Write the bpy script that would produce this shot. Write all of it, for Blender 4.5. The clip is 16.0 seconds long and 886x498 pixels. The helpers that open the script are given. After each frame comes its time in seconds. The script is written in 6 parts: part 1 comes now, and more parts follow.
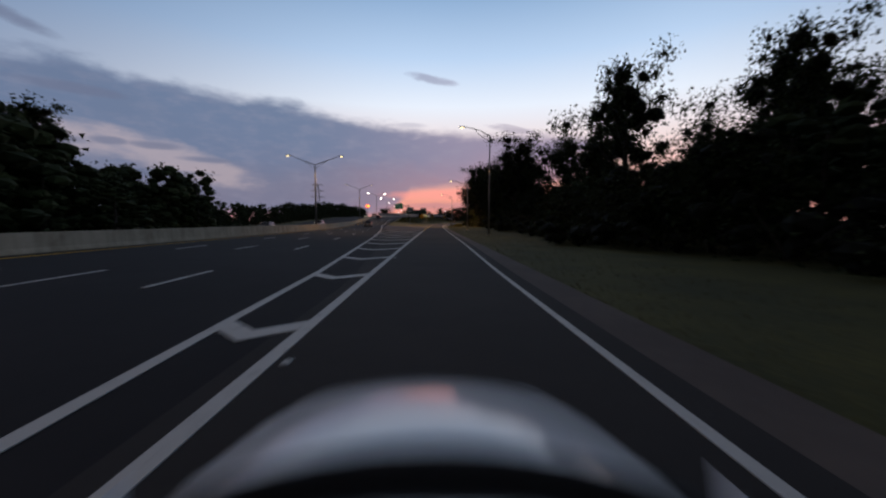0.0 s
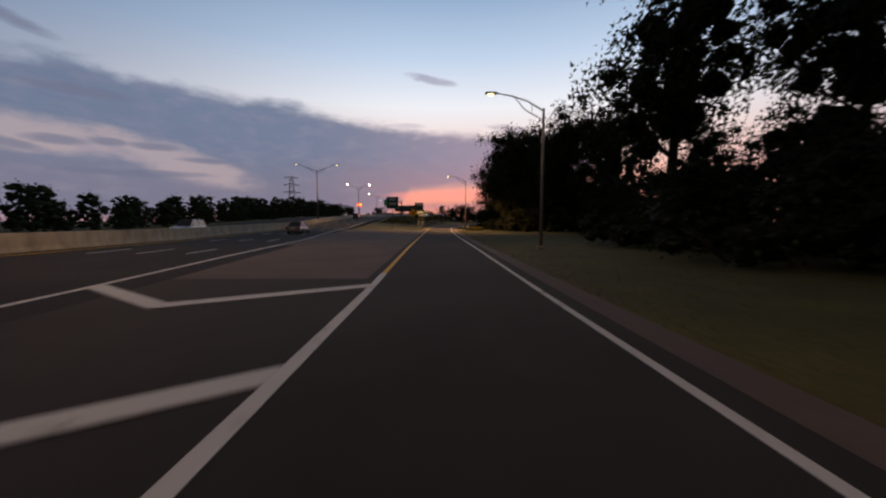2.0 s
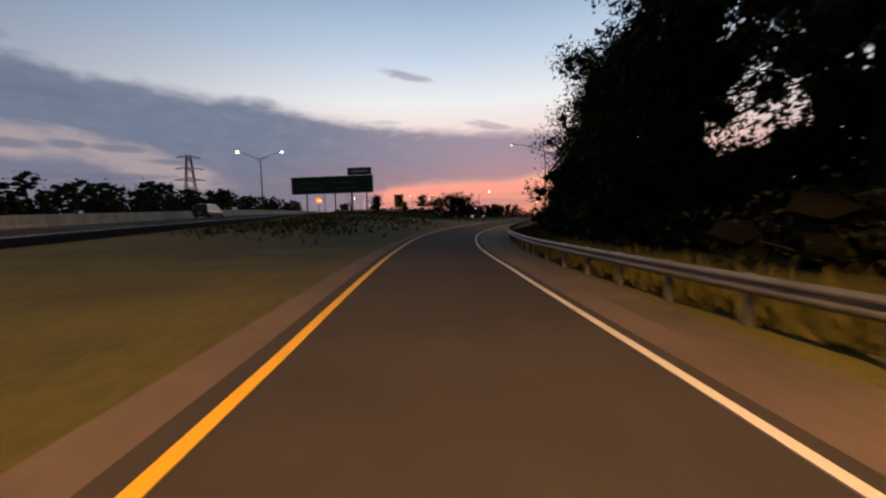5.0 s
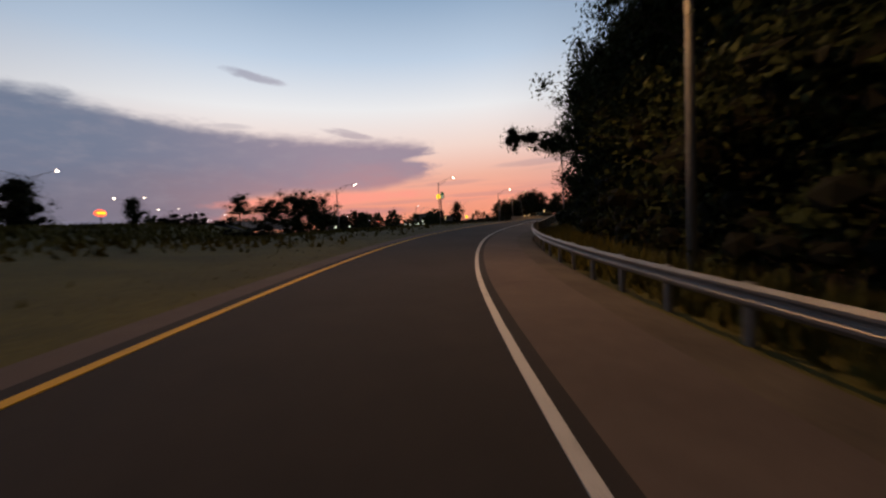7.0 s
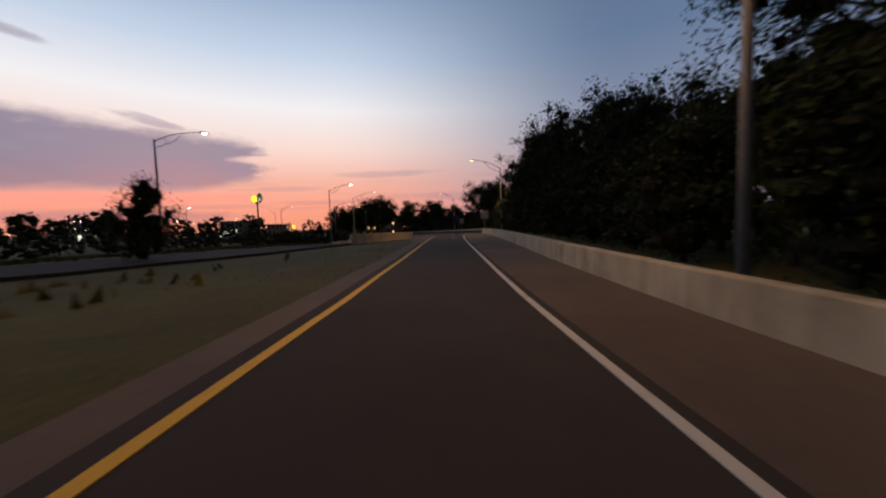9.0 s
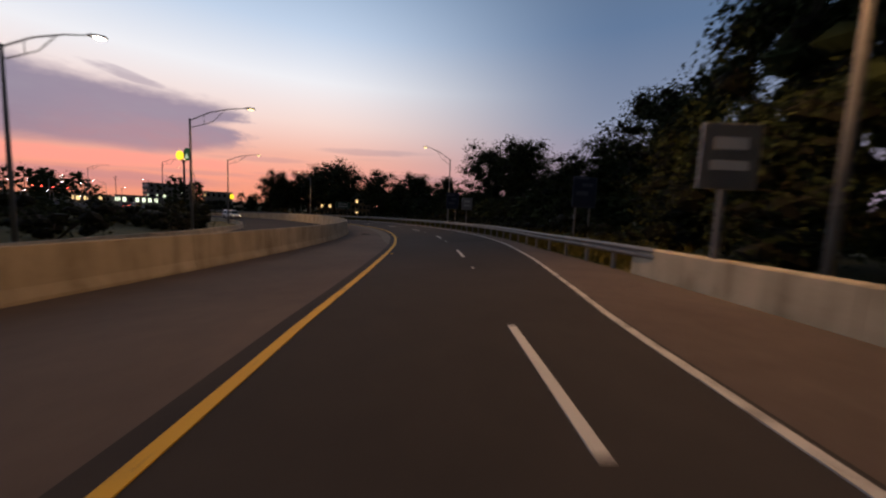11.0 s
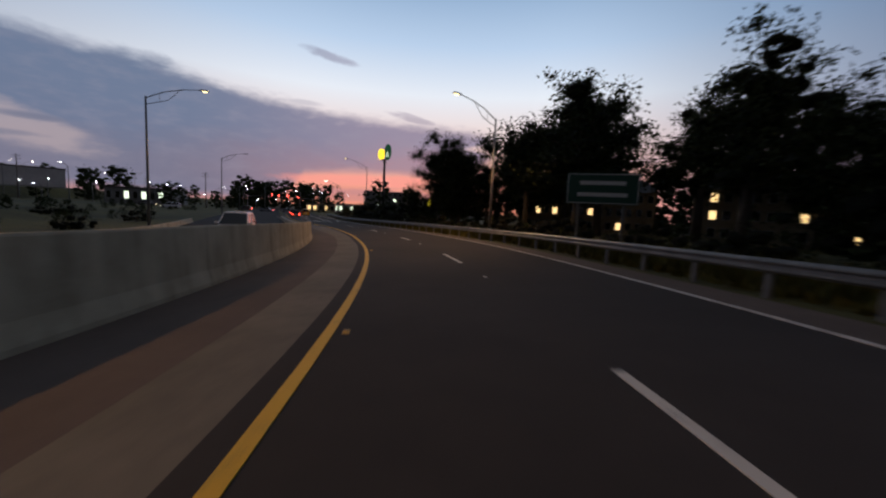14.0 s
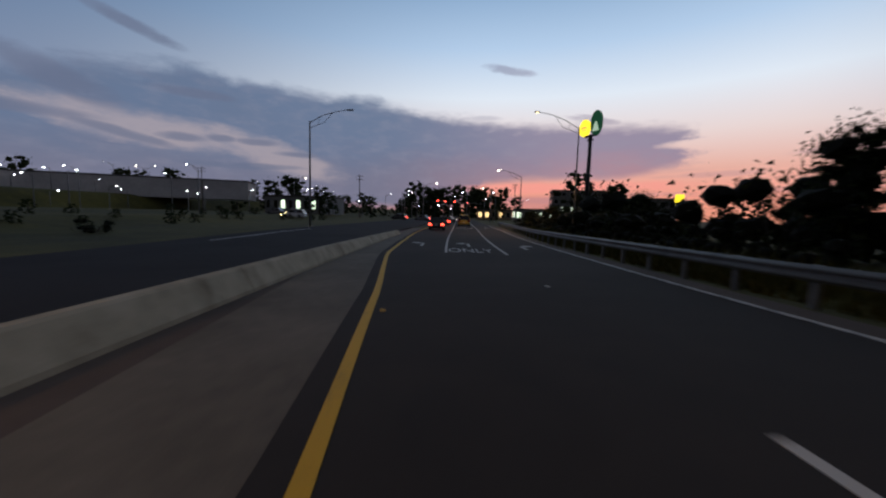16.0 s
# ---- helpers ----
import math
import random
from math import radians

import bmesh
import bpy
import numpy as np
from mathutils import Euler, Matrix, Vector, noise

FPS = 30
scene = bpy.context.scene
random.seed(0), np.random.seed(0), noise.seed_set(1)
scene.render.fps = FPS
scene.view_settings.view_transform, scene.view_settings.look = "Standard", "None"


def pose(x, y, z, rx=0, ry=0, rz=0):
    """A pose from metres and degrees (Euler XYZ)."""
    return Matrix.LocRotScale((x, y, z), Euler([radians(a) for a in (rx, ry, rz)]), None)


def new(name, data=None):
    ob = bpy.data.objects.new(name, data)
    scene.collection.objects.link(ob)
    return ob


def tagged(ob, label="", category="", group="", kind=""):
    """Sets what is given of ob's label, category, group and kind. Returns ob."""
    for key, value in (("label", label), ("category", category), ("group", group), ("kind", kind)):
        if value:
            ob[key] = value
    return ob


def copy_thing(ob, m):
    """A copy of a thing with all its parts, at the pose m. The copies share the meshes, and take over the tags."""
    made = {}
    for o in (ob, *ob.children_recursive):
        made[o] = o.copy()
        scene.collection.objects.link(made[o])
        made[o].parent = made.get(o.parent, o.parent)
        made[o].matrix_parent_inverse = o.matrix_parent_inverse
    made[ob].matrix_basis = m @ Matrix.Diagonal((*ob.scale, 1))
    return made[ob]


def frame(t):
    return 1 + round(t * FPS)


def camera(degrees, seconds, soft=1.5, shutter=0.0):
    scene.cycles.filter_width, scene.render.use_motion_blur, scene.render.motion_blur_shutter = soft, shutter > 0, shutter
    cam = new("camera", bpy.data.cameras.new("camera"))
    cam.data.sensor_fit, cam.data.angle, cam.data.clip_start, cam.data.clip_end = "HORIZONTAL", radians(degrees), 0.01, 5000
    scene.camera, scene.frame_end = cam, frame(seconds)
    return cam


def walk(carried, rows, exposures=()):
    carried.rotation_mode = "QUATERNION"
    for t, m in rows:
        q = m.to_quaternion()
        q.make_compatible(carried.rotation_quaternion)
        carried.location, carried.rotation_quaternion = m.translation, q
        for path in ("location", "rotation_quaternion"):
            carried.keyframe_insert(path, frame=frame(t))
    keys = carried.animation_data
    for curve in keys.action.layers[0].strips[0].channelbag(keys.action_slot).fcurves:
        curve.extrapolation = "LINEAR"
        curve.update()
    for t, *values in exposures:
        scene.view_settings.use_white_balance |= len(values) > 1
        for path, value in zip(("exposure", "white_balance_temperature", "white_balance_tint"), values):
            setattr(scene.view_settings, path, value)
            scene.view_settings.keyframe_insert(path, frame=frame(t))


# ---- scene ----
import itertools

cam = camera(100.1, 16.0, soft=2.2, shutter=0.25)

# Alignment of the ramp as the car drives it: seconds, heading of the camera, its pitch, its lean (degrees).
ALIGN = [
    (0, 0, -4.75, 0), (1, -.05, -4.75, 0), (2, -.15, -4.75, 0), (3, -.35, -4.75, 0), (4, -1.1, -5, .4),
    (4.8, -2.8, -5.2, 1.2), (5.5, -5.7, -5.2, 1.9), (6, -10.8, -5.1, 2.6), (6.5, -16.2, -4.9, 3.1),
    (7, -22.8, -4.65, 3.5), (7.5, -29.2, -4.3, 3.7), (8, -35.7, -4.1, 3.5), (8.5, -42.2, -4.1, 2.9),
    (9, -46.8, -4.3, 2.1), (9.5, -49.3, -4.7, 1.2), (10, -50.4, -5.2, .2), (10.5, -50.5, -5.7, -.9),
    (11, -49.6, -6.2, -2), (11.5, -47.6, -6.4, -2.6), (12, -43.2, -6.45, -2.8), (12.5, -37.2, -6.4, -2.7),
    (13, -30.3, -6.4, -2.7), (13.5, -23, -6.4, -2.8), (14, -15.3, -6.3, -2.7), (14.5, -7.7, -6.3, -2.3),
    (15, -.3, -6.3, -2.1), (15.5, 6.4, -6.1, -1.9), (16, 11.4, -6, -1.6), (16.6, 9.0, -5.7, -1.2), (17.3, 6.8, -5.3, 0),
]
# How the car sits against that line: seconds, metres to the right and up, then pitch, lean and turn (degrees).
SWAY = [
    (0, 0.06, 0.01, 0.50, -0.29, 0.35), (1, -0.00, 0.00, 0.61, -0.23, 0.50), (2, -0.02, 0.00, 0.58, -0.14, 0.46), (3, -0.03, -0.00, 0.50, -0.03, 0.41),
    (5.5, -0.07, 0.02, 0.47, 0.06, 0.91), (6, -0.04, 0.01, 0.58, 0.29, 0.36), (6.5, -0.03, 0.01, 0.60, 0.10, 0.18), (7, 0.02, 0.01, 0.47, 0.09, -0.30),
    (7.5, 0.01, 0.01, 0.43, 0.03, -0.45), (8, 0.09, 0.01, 0.50, -0.06, -0.87), (8.5, 0.08, 0.02, 0.88, -0.08, -1.01), (9, -0.07, -0.02, 0.69, -0.24, -0.62),
    (11.5, -0.09, -0.00, 0.18, -0.78, -0.03), (12, -0.06, -0.02, 0.07, -0.13, -0.60), (12.5, 0.11, -0.03, 0.16, -0.39, -0.84), (13, 0.08, -0.02, 0.30, -0.23, -0.15),
    (13.5, 0.09, -0.02, 0.50, -0.31, 0.01), (14, 0.06, -0.01, 0.75, -0.10, 0.17), (14.5, 0.06, -0.02, 0.79, -0.01, 0.44), (15, 0.03, 0.02, 0.98, -0.23, 0.61),
    (15.5, 0.09, -0.00, 0.78, -0.42, 0.96), (16, -0.19, -0.01, 0.61, 0.03, 0.39),
]
EYE_HEIGHT, REST_PITCH, CRAB = 1.62, -5.3, 2.0
DT = 0.01
T = np.arange(-6, 30.001, DT)


def smoothed(column):
    raw = np.interp(T, [r[0] for r in ALIGN], [r[column] for r in ALIGN])
    k = np.hanning(51)
    return np.convolve(np.pad(raw, 25, mode="edge"), k / k.sum(), "valid")


YAW, PITCH, LEAN = smoothed(1), smoothed(2), smoothed(3)
SPEED = np.interp(T, [0, 3, 9], [25.8, 25.5, 25.0])
ZERO = int(np.argmin(abs(T)))


def travelled(rate):
    c = np.cumsum(rate) * DT
    return c - c[ZERO]


HEAD = np.radians(YAW + CRAB)
RS = travelled(SPEED)
RX, RY = travelled(-np.sin(HEAD) * SPEED), travelled(np.cos(HEAD) * SPEED)
RZ = travelled(np.where(T < 3, 0, np.radians(PITCH - REST_PITCH)) * np.clip((T - 2) / 2, 0, 1) * SPEED)
BANK = np.tan(np.radians(LEAN))


def sway(t, column):
    """One column of SWAY at t, eased over a third of a second."""
    q = np.linspace(t - .16, t + .16, 9)
    return float(np.interp(q, [r[0] for r in SWAY], [r[column] for r in SWAY]).mean())


def eye_pose(t):
    x, y, z, p, r, w, head = (float(np.interp(t, T, a)) for a in (RX, RY, RZ, PITCH, LEAN, YAW, HEAD))
    side, up, dp, dr, dw = (sway(t, c) for c in range(1, 6))
    return pose(x + side * math.cos(head), y + side * math.sin(head), z + EYE_HEIGHT + up, 90 + p + dp, r + dr, w + dw)


walk(cam, [(q / 4, eye_pose(q / 4)) for q in range(65)], exposures=[
    (0.0, 0.12, 6450, 17), (1.0, 0.12, 6600, 17), (1.6, 0.12, 7000, 20), (3.0, 0.12, 6900, 19), (5.4, 0.08, 7250, 18), (6.0, 0.06, 6950, 17), (6.5, 0.06, 6950, 17),
    (7.0, 0.04, 7250, 19), (7.5, 0.02, 7250, 19), (8.0, 0.05, 7000, 19), (8.5, 0.1, 7000, 19), (9.0, 0.12, 7350, 22), (11.5, 0.1, 6950, 20), (13.5, 0.05, 6550, 17), (15.0, 0.08, 6950, 18), (16.0, 0.0, 6450, 15)])

# ---- world: dusk sky after sunset ----
SUNSET = 24.0     # degrees to the right of straight ahead


class Nodes:
    """Short hand for building a node tree."""

    def __init__(self, tree):
        self.tree = tree
        tree.nodes.clear()

    def add(self, kind, *inputs, **sets):
        n = self.tree.nodes.new(kind)
        for k, v in sets.items():
            setattr(n, k, v)
        for i, v in enumerate(inputs):
            self.put(n.inputs[i], v)
        return n

    def put(self, socket, v):
        if v is None:
            return
        if isinstance(v, bpy.types.NodeSocket):
            self.tree.links.new(v, socket)
        elif isinstance(v, bpy.types.Node):
            self.tree.links.new(v.outputs[0], socket)
        else:
            socket.default_value = v

    def math(self, op, a, b=0.0, c=0.0, clamp=False):
        return self.add("ShaderNodeMath", a, b, c, operation=op, use_clamp=clamp).outputs[0]

    def ramp(self, fac, stops, mode="LINEAR"):
        n = self.add("ShaderNodeValToRGB", fac)
        n.color_ramp.interpolation = mode
        e = n.color_ramp.elements
        while len(e) < len(stops):
            e.new(0.5)
        for q, (p, c) in zip(e, stops):
            q.position = p
            q.color = (*c, 1) if isinstance(c, tuple) else (c, c, c, 1)
        return n.outputs[0]

    def step(self, v, lo, hi):
        n = self.add("ShaderNodeMapRange", v, lo, hi, 0.0, 1.0, interpolation_type="SMOOTHSTEP")
        return n.outputs[0]

    def mix(self, fac, a, b, mode="MIX"):
        n = self.add("ShaderNodeMix", data_type="RGBA", blend_type=mode)
        self.put(n.inputs[0], fac)
        for s, v in ((n.inputs[6], a), (n.inputs[7], b)):
            self.put(s, (*v, 1) if isinstance(v, tuple) else v)
        return n.outputs[2]

    def noise(self, vec, scale, detail=4.0, rough=0.55, dist=0.0):
        n = self.add("ShaderNodeTexNoise")
        self.put(n.inputs["Vector"], vec)
        n.inputs["Scale"].default_value, n.inputs["Detail"].default_value = scale, detail
        n.inputs["Roughness"].default_value, n.inputs["Distortion"].default_value = rough, dist
        return n.outputs["Fac"]


world = bpy.data.worlds.new("dusk")
world.use_nodes = True
scene.world = world
n = Nodes(world.node_tree)
sky_dir = n.add("ShaderNodeTexCoord").outputs["Generated"]
sep = n.add("ShaderNodeSeparateXYZ", sky_dir)
dx, dy, dz = sep.outputs
el = n.math("SUBTRACT", n.math("MULTIPLY", n.math("ARCSINE", dz), 57.2958), .5)                       # elevation, degrees
az = n.math("SUBTRACT", n.math("MULTIPLY", n.math("ARCTAN2", dx, dy), 57.2958), .35)                   # bearing, degrees to the right
el01 = n.math("DIVIDE", el, 90.0, clamp=True)
# clear sky: towards the sunset and away from it
near_sun = n.ramp(el01, [(0, (.80, .31, .20)), (.035, (.86, .36, .26)), (.07, (.80, .45, .36)), (.12, (.80, .68, .64)),
                         (.18, (.74, .83, .89)), (.25, (.45, .62, .80)), (.33, (.24, .395, .585)), (.46, (.12, .165, .22)), (.7, (.065, .08, .10)), (1, (.05, .055, .065))])
far_sun = n.ramp(el01, [(0, (.31, .245, .33)), (.06, (.32, .295, .385)), (.14, (.20, .265, .38)), (.26, (.10, .185, .32)),
                        (.34, (.09, .16, .27)), (.45, (.06, .075, .095)), (1, (.045, .05, .06))])
turned = n.math("SUBTRACT", az, SUNSET)
off = n.math("ABSOLUTE", turned)
away = n.math("MAXIMUM", n.step(turned, 4.0, 50.0), n.step(n.math("MULTIPLY", turned, -1.0), 26.0, 92.0))
clear = n.mix(away, near_sun, far_sun)
# cloud bank: a top and a bottom edge over the bearing, both ragged
flat = n.add("ShaderNodeCombineXYZ", n.math("MULTIPLY", az, .05), n.math("MULTIPLY", el, .13), 0.0)
rag = n.math("SUBTRACT", n.noise(flat, 1.6, 6, .58, .4), .5)
fine = n.math("SUBTRACT", n.noise(flat, 6.0, 5, .6), .5)
az01 = n.math("DIVIDE", n.math("ADD", az, 180.0), 360.0)


def over_bearing(pairs):
    """A height in degrees as a function of the bearing."""
    return n.math("MULTIPLY", n.ramp(az01, [((a + 180) / 360, h / 30) for a, h in pairs]), 30.0)


top = over_bearing([(-120, 9), (-70, 11), (-56, 14.0), (-46, 16.6), (-35, 16.0), (-27, 15.7), (-19, 14.6), (-12, 13.6), (-2, 12.8), (7, 12.3), (12, 12.2),
                    (18, 11.7), (22, 11.0), (25, 10.5)])
bottom = over_bearing([(-120, 0), (-20, 0), (-9, 0), (-6, 4.2), (0, 4.7), (11, 4.9), (15, 5.4), (19, 6.3), (23, 6.8)])
rag_top = n.math("MULTIPLY", rag, n.step(n.math("MULTIPLY", az, -1.0), -20.0, 25.0))
t_edge = n.math("SUBTRACT", n.math("ADD", top, n.math("ADD", n.math("MULTIPLY", rag_top, 5.0), n.math("MULTIPLY", fine, 2.0))), el)
b_edge = n.math("SUBTRACT", el, n.math("ADD", bottom, n.math("MULTIPLY", rag, 2.5)))
bank = n.math("MULTIPLY", n.step(t_edge, -.8, 1.3), n.step(b_edge, -.8, 1.0))
coarse = n.math("SUBTRACT", n.noise(flat, .62, 5, .6, .8), .5)


def puff(a, e, wa, we, lean=0.0, soft=1.0):
    """One small cloud at a bearing and height with ragged edges."""
    u = n.math("SUBTRACT", az, a)
    v = n.math("SUBTRACT", n.math("SUBTRACT", el, e), n.math("MULTIPLY", u, lean))
    r = n.math("ADD", n.math("POWER", n.math("ABSOLUTE", n.math("DIVIDE", u, wa)), 2.0), n.math("POWER", n.math("ABSOLUTE", n.math("DIVIDE", v, we)), 2.0))
    r = n.math("ADD", r, n.math("MULTIPLY", n.math("ADD", rag, fine), 1.6 * soft))
    return n.step(n.math("MULTIPLY", r, -1.0), -1.35, -.05)


small = n.math("MAXIMUM", puff(-2.6, 19.8, 4.2, .62, -.15, 1.5), puff(9.5, 12.9, 4.0, .5, -.16, 1.4))
bank = n.math("MULTIPLY", bank, n.step(n.math("SUBTRACT", n.math("ADD", 21.4, n.math("MULTIPLY", n.math("ADD", rag, fine), 7.0)), az), -1.2, 1.6))      # its blunt end
bank = n.math("MULTIPLY", bank, n.math("SUBTRACT", 1.0, puff(21.5, 9.2, 4.2, .62, .03, .7)))            # notch in its end
small = n.math("MAXIMUM", small, n.math("MULTIPLY", puff(9.6, 13.15, 2.6, .42, -.22, .9), .8))            # curl on its top edge
for spec in ((24.6, 5.35, 5.2, .42, .02), (16, 2.9, 8, .35, .01), (-4, 5.0, 6, .4, 0), (-6, 13.6, 3, .4, 0), (6, 1.9, 14, .5, 0), (30, 3.4, 8, .35, 0), (38, 7.5, 9, .5, .03)):
    small = n.math("MAXIMUM", small, n.math("MULTIPLY", puff(*spec), .55))
streaks = n.math("MULTIPLY", n.step(n.noise(n.add("ShaderNodeCombineXYZ", n.math("MULTIPLY", az, .03), n.math("MULTIPLY", el, .4), 3.0), 1.5, 5, .55), .52, .70),
                 n.math("MULTIPLY", n.step(el, 1.0, 3.0), n.math("SUBTRACT", 1.0, n.step(el, 5.0, 9.0))))
cover = n.math("MAXIMUM", n.math("MULTIPLY", bank, .96), n.math("MULTIPLY", small, .58))
cover = n.math("MAXIMUM", cover, n.math("MULTIPLY", streaks, .30))
warm = n.math("SUBTRACT", 1.0, n.step(n.math("ABSOLUTE", n.math("SUBTRACT", az, 16.0)), 4.0, 40.0))
cloud_hi = n.mix(warm, (.125, .182, .285), (.29, .255, .345))
cloud_lo = n.mix(warm, (.165, .18, .255), (.42, .25, .29))
cloud = n.mix(n.step(n.math("ADD", el, n.math("MULTIPLY", rag, 7.0)), 3.5, 10.0), cloud_lo, cloud_hi)
cloud = n.mix(n.math("MULTIPLY", n.step(fine, -.1, .35), .35), cloud, (.30, .30, .37))
cloud = n.mix(n.math("MULTIPLY", n.step(coarse, -.02, .22), .45), cloud, n.mix(warm, (.12, .165, .25), (.235, .205, .30)))
sky_colour = n.mix(cover, clear, cloud)
# the lit gap low on the left and the burning strip under the bank
gap_lit = n.math("MULTIPLY", n.math("MAXIMUM", puff(-36, 6.9, 10, 2.2, -.24, 1.3), puff(-50, 8.7, 12, 2.1, -.10, 1.3)), .62)
sky_colour = n.mix(gap_lit, sky_colour, (.46, .395, .405))
shreds = n.math("MAXIMUM", puff(-46.2, 8.1, 3.0, .55), puff(-42.3, 8.4, 2.0, .5))                          # small dark clouds over the lit gap
for spec in ((-38, 8.4, 2.8, .5), (-52.5, 7.9, 5.5, .6, -.2), (-57, 12.6, 6, 1.7, -.38), (-45, 13.4, 4.5, .6), (-50.8, 19.3, 5.5, .75, -.27), (-33, 7.2, 3.2, .4), (-40, 5.2, 7, .5, .02), (-62, 9, 9, .7, 0)):
    shreds = n.math("MAXIMUM", shreds, puff(*spec))
sky_colour = n.mix(n.math("MULTIPLY", shreds, .72), sky_colour, (.135, .165, .245))
low_haze = n.math("MULTIPLY", puff(4.0, 1.5, 17, 1.1, 0, .8), .55)
sky_colour = n.mix(low_haze, sky_colour, (.50, .235, .25))
strip = n.math("MULTIPLY", puff(6.0, 3.75, 15.5, .95, .02, .9), .85)
sky_colour = n.mix(strip, sky_colour, (.92, .345, .28))
rear = n.step(off, 88.0, 135.0)
sky_colour = n.mix(n.math("MULTIPLY", rear, n.step(n.math("MULTIPLY", off, -1.0), -275.0, -225.0)), sky_colour, (.055, .055, .065))
below = n.step(el, -1.5, -.2)
sky_colour = n.mix(below, (.03, .03, .035), sky_colour)
bg = n.add("ShaderNodeBackground", sky_colour, 1.0)
n.add("ShaderNodeOutputWorld", bg)

# ---- materials ----


def material(name, build):
    m = bpy.data.materials.new(name)
    m.use_nodes = True
    t = Nodes(m.node_tree)
    bsdf = t.add("ShaderNodeBsdfPrincipled")
    t.add("ShaderNodeOutputMaterial", bsdf)
    build(t, bsdf)
    return m


def where(t):
    return t.add("ShaderNodeNewGeometry").outputs["Position"]


def bump(t, bsdf, height, strength, dist):
    b = t.add("ShaderNodeBump")
    b.inputs["Strength"].default_value, b.inputs["Distance"].default_value = strength, dist
    t.put(b.inputs["Height"], height)
    t.put(bsdf.inputs["Normal"], b.outputs[0])


def rough_surface(name, dark, light, rough=.9, grain=60.0, patch=.25, relief=.4, spread=(.35, .65), metal=0.0, gloss=.5):
    """A mineral or earthy surface: fine grain over broad patches."""
    def build(t, b):
        p = where(t)
        big = t.noise(p, patch, 5, .6, .3)
        small_n = t.noise(p, grain, 3, .6)
        mid = t.noise(p, patch * 9, 4, .6)
        f = t.math("ADD", t.math("MULTIPLY", big, .5), t.math("ADD", t.math("MULTIPLY", mid, .3), t.math("MULTIPLY", small_n, .2)))
        t.put(b.inputs["Base Color"], t.ramp(f, [(spread[0], dark), (spread[1], light)]))
        t.put(b.inputs["Roughness"], t.math("ADD", t.math("MULTIPLY", mid, .2), rough - .1))
        b.inputs["Metallic"].default_value = metal
        b.inputs["Specular IOR Level"].default_value = gloss
        bump(t, b, small_n, relief, .01)
    return material(name, build)


def plain(name, colour, rough=.5, metal=0.0, coat=0.0, wear=.15):
    """Paint, plastic or metal with slight unevenness and dirt."""
    def build(t, b):
        p = where(t)
        f = t.math("ADD", t.math("MULTIPLY", t.noise(p, 1.1, 5, .6), .6), t.math("MULTIPLY", t.noise(p, 14, 4, .6), .4))
        low = tuple(c * (1 - wear) for c in colour)
        t.put(b.inputs["Base Color"], t.ramp(f, [(.35, low), (.62, colour)]))
        t.put(b.inputs["Roughness"], t.math("ADD", t.math("MULTIPLY", f, .15), rough - .07))
        b.inputs["Metallic"].default_value = metal
        b.inputs["Coat Weight"].default_value = coat
    return material(name, build)


def glow(name, colour, strength):
    def build(t, b):
        b.inputs["Base Color"].default_value = (*colour, 1)
        b.inputs["Emission Color"].default_value = (*colour, 1)
        b.inputs["Emission Strength"].default_value = strength
    return material(name, build)


def foliage(name, dark, light):
    def build(t, b):
        i = t.add("ShaderNodeNewGeometry").outputs["Random Per Island"]
        o = t.add("ShaderNodeObjectInfo").outputs["Random"]
        f = t.math("ADD", t.math("MULTIPLY", i, .7), t.math("MULTIPLY", o, .3))
        t.put(b.inputs["Base Color"], t.ramp(f, [(0, dark), (1, light)]))
        b.inputs["Roughness"].default_value = .85
        b.inputs["Specular IOR Level"].default_value = .15
    return material(name, build)


def worn_paint(name, colour, under, keep=.36):
    """Road paint, worn through to the asphalt in places."""
    def build(t, b):
        p = where(t)
        f = t.math("ADD", t.math("MULTIPLY", t.noise(p, 3.0, 6, .65), .6), t.math("MULTIPLY", t.noise(p, 38, 3, .6), .4))
        t.put(b.inputs["Base Color"], t.mix(t.step(f, keep - .06, keep + .1), under, colour))
        b.inputs["Roughness"].default_value = .7
    return material(name, build)


def ground_build(t, b):
    p = where(t)
    broad, mid, tuft = t.noise(p, .035, 4, .6), t.noise(p, .35, 5, .6), t.noise(p, 7.0, 4, .65)
    f = t.math("ADD", t.math("MULTIPLY", broad, .4), t.math("ADD", t.math("MULTIPLY", mid, .3), t.math("MULTIPLY", tuft, .3)))
    t.put(b.inputs["Base Color"], t.ramp(f, [(.36, (.028, .030, .004)), (.47, (.060, .056, .007)), (.56, (.100, .086, .010)), (.66, (.135, .106, .016))]))
    b.inputs["Roughness"].default_value = .95
    bump(t, b, tuft, .5, .06)


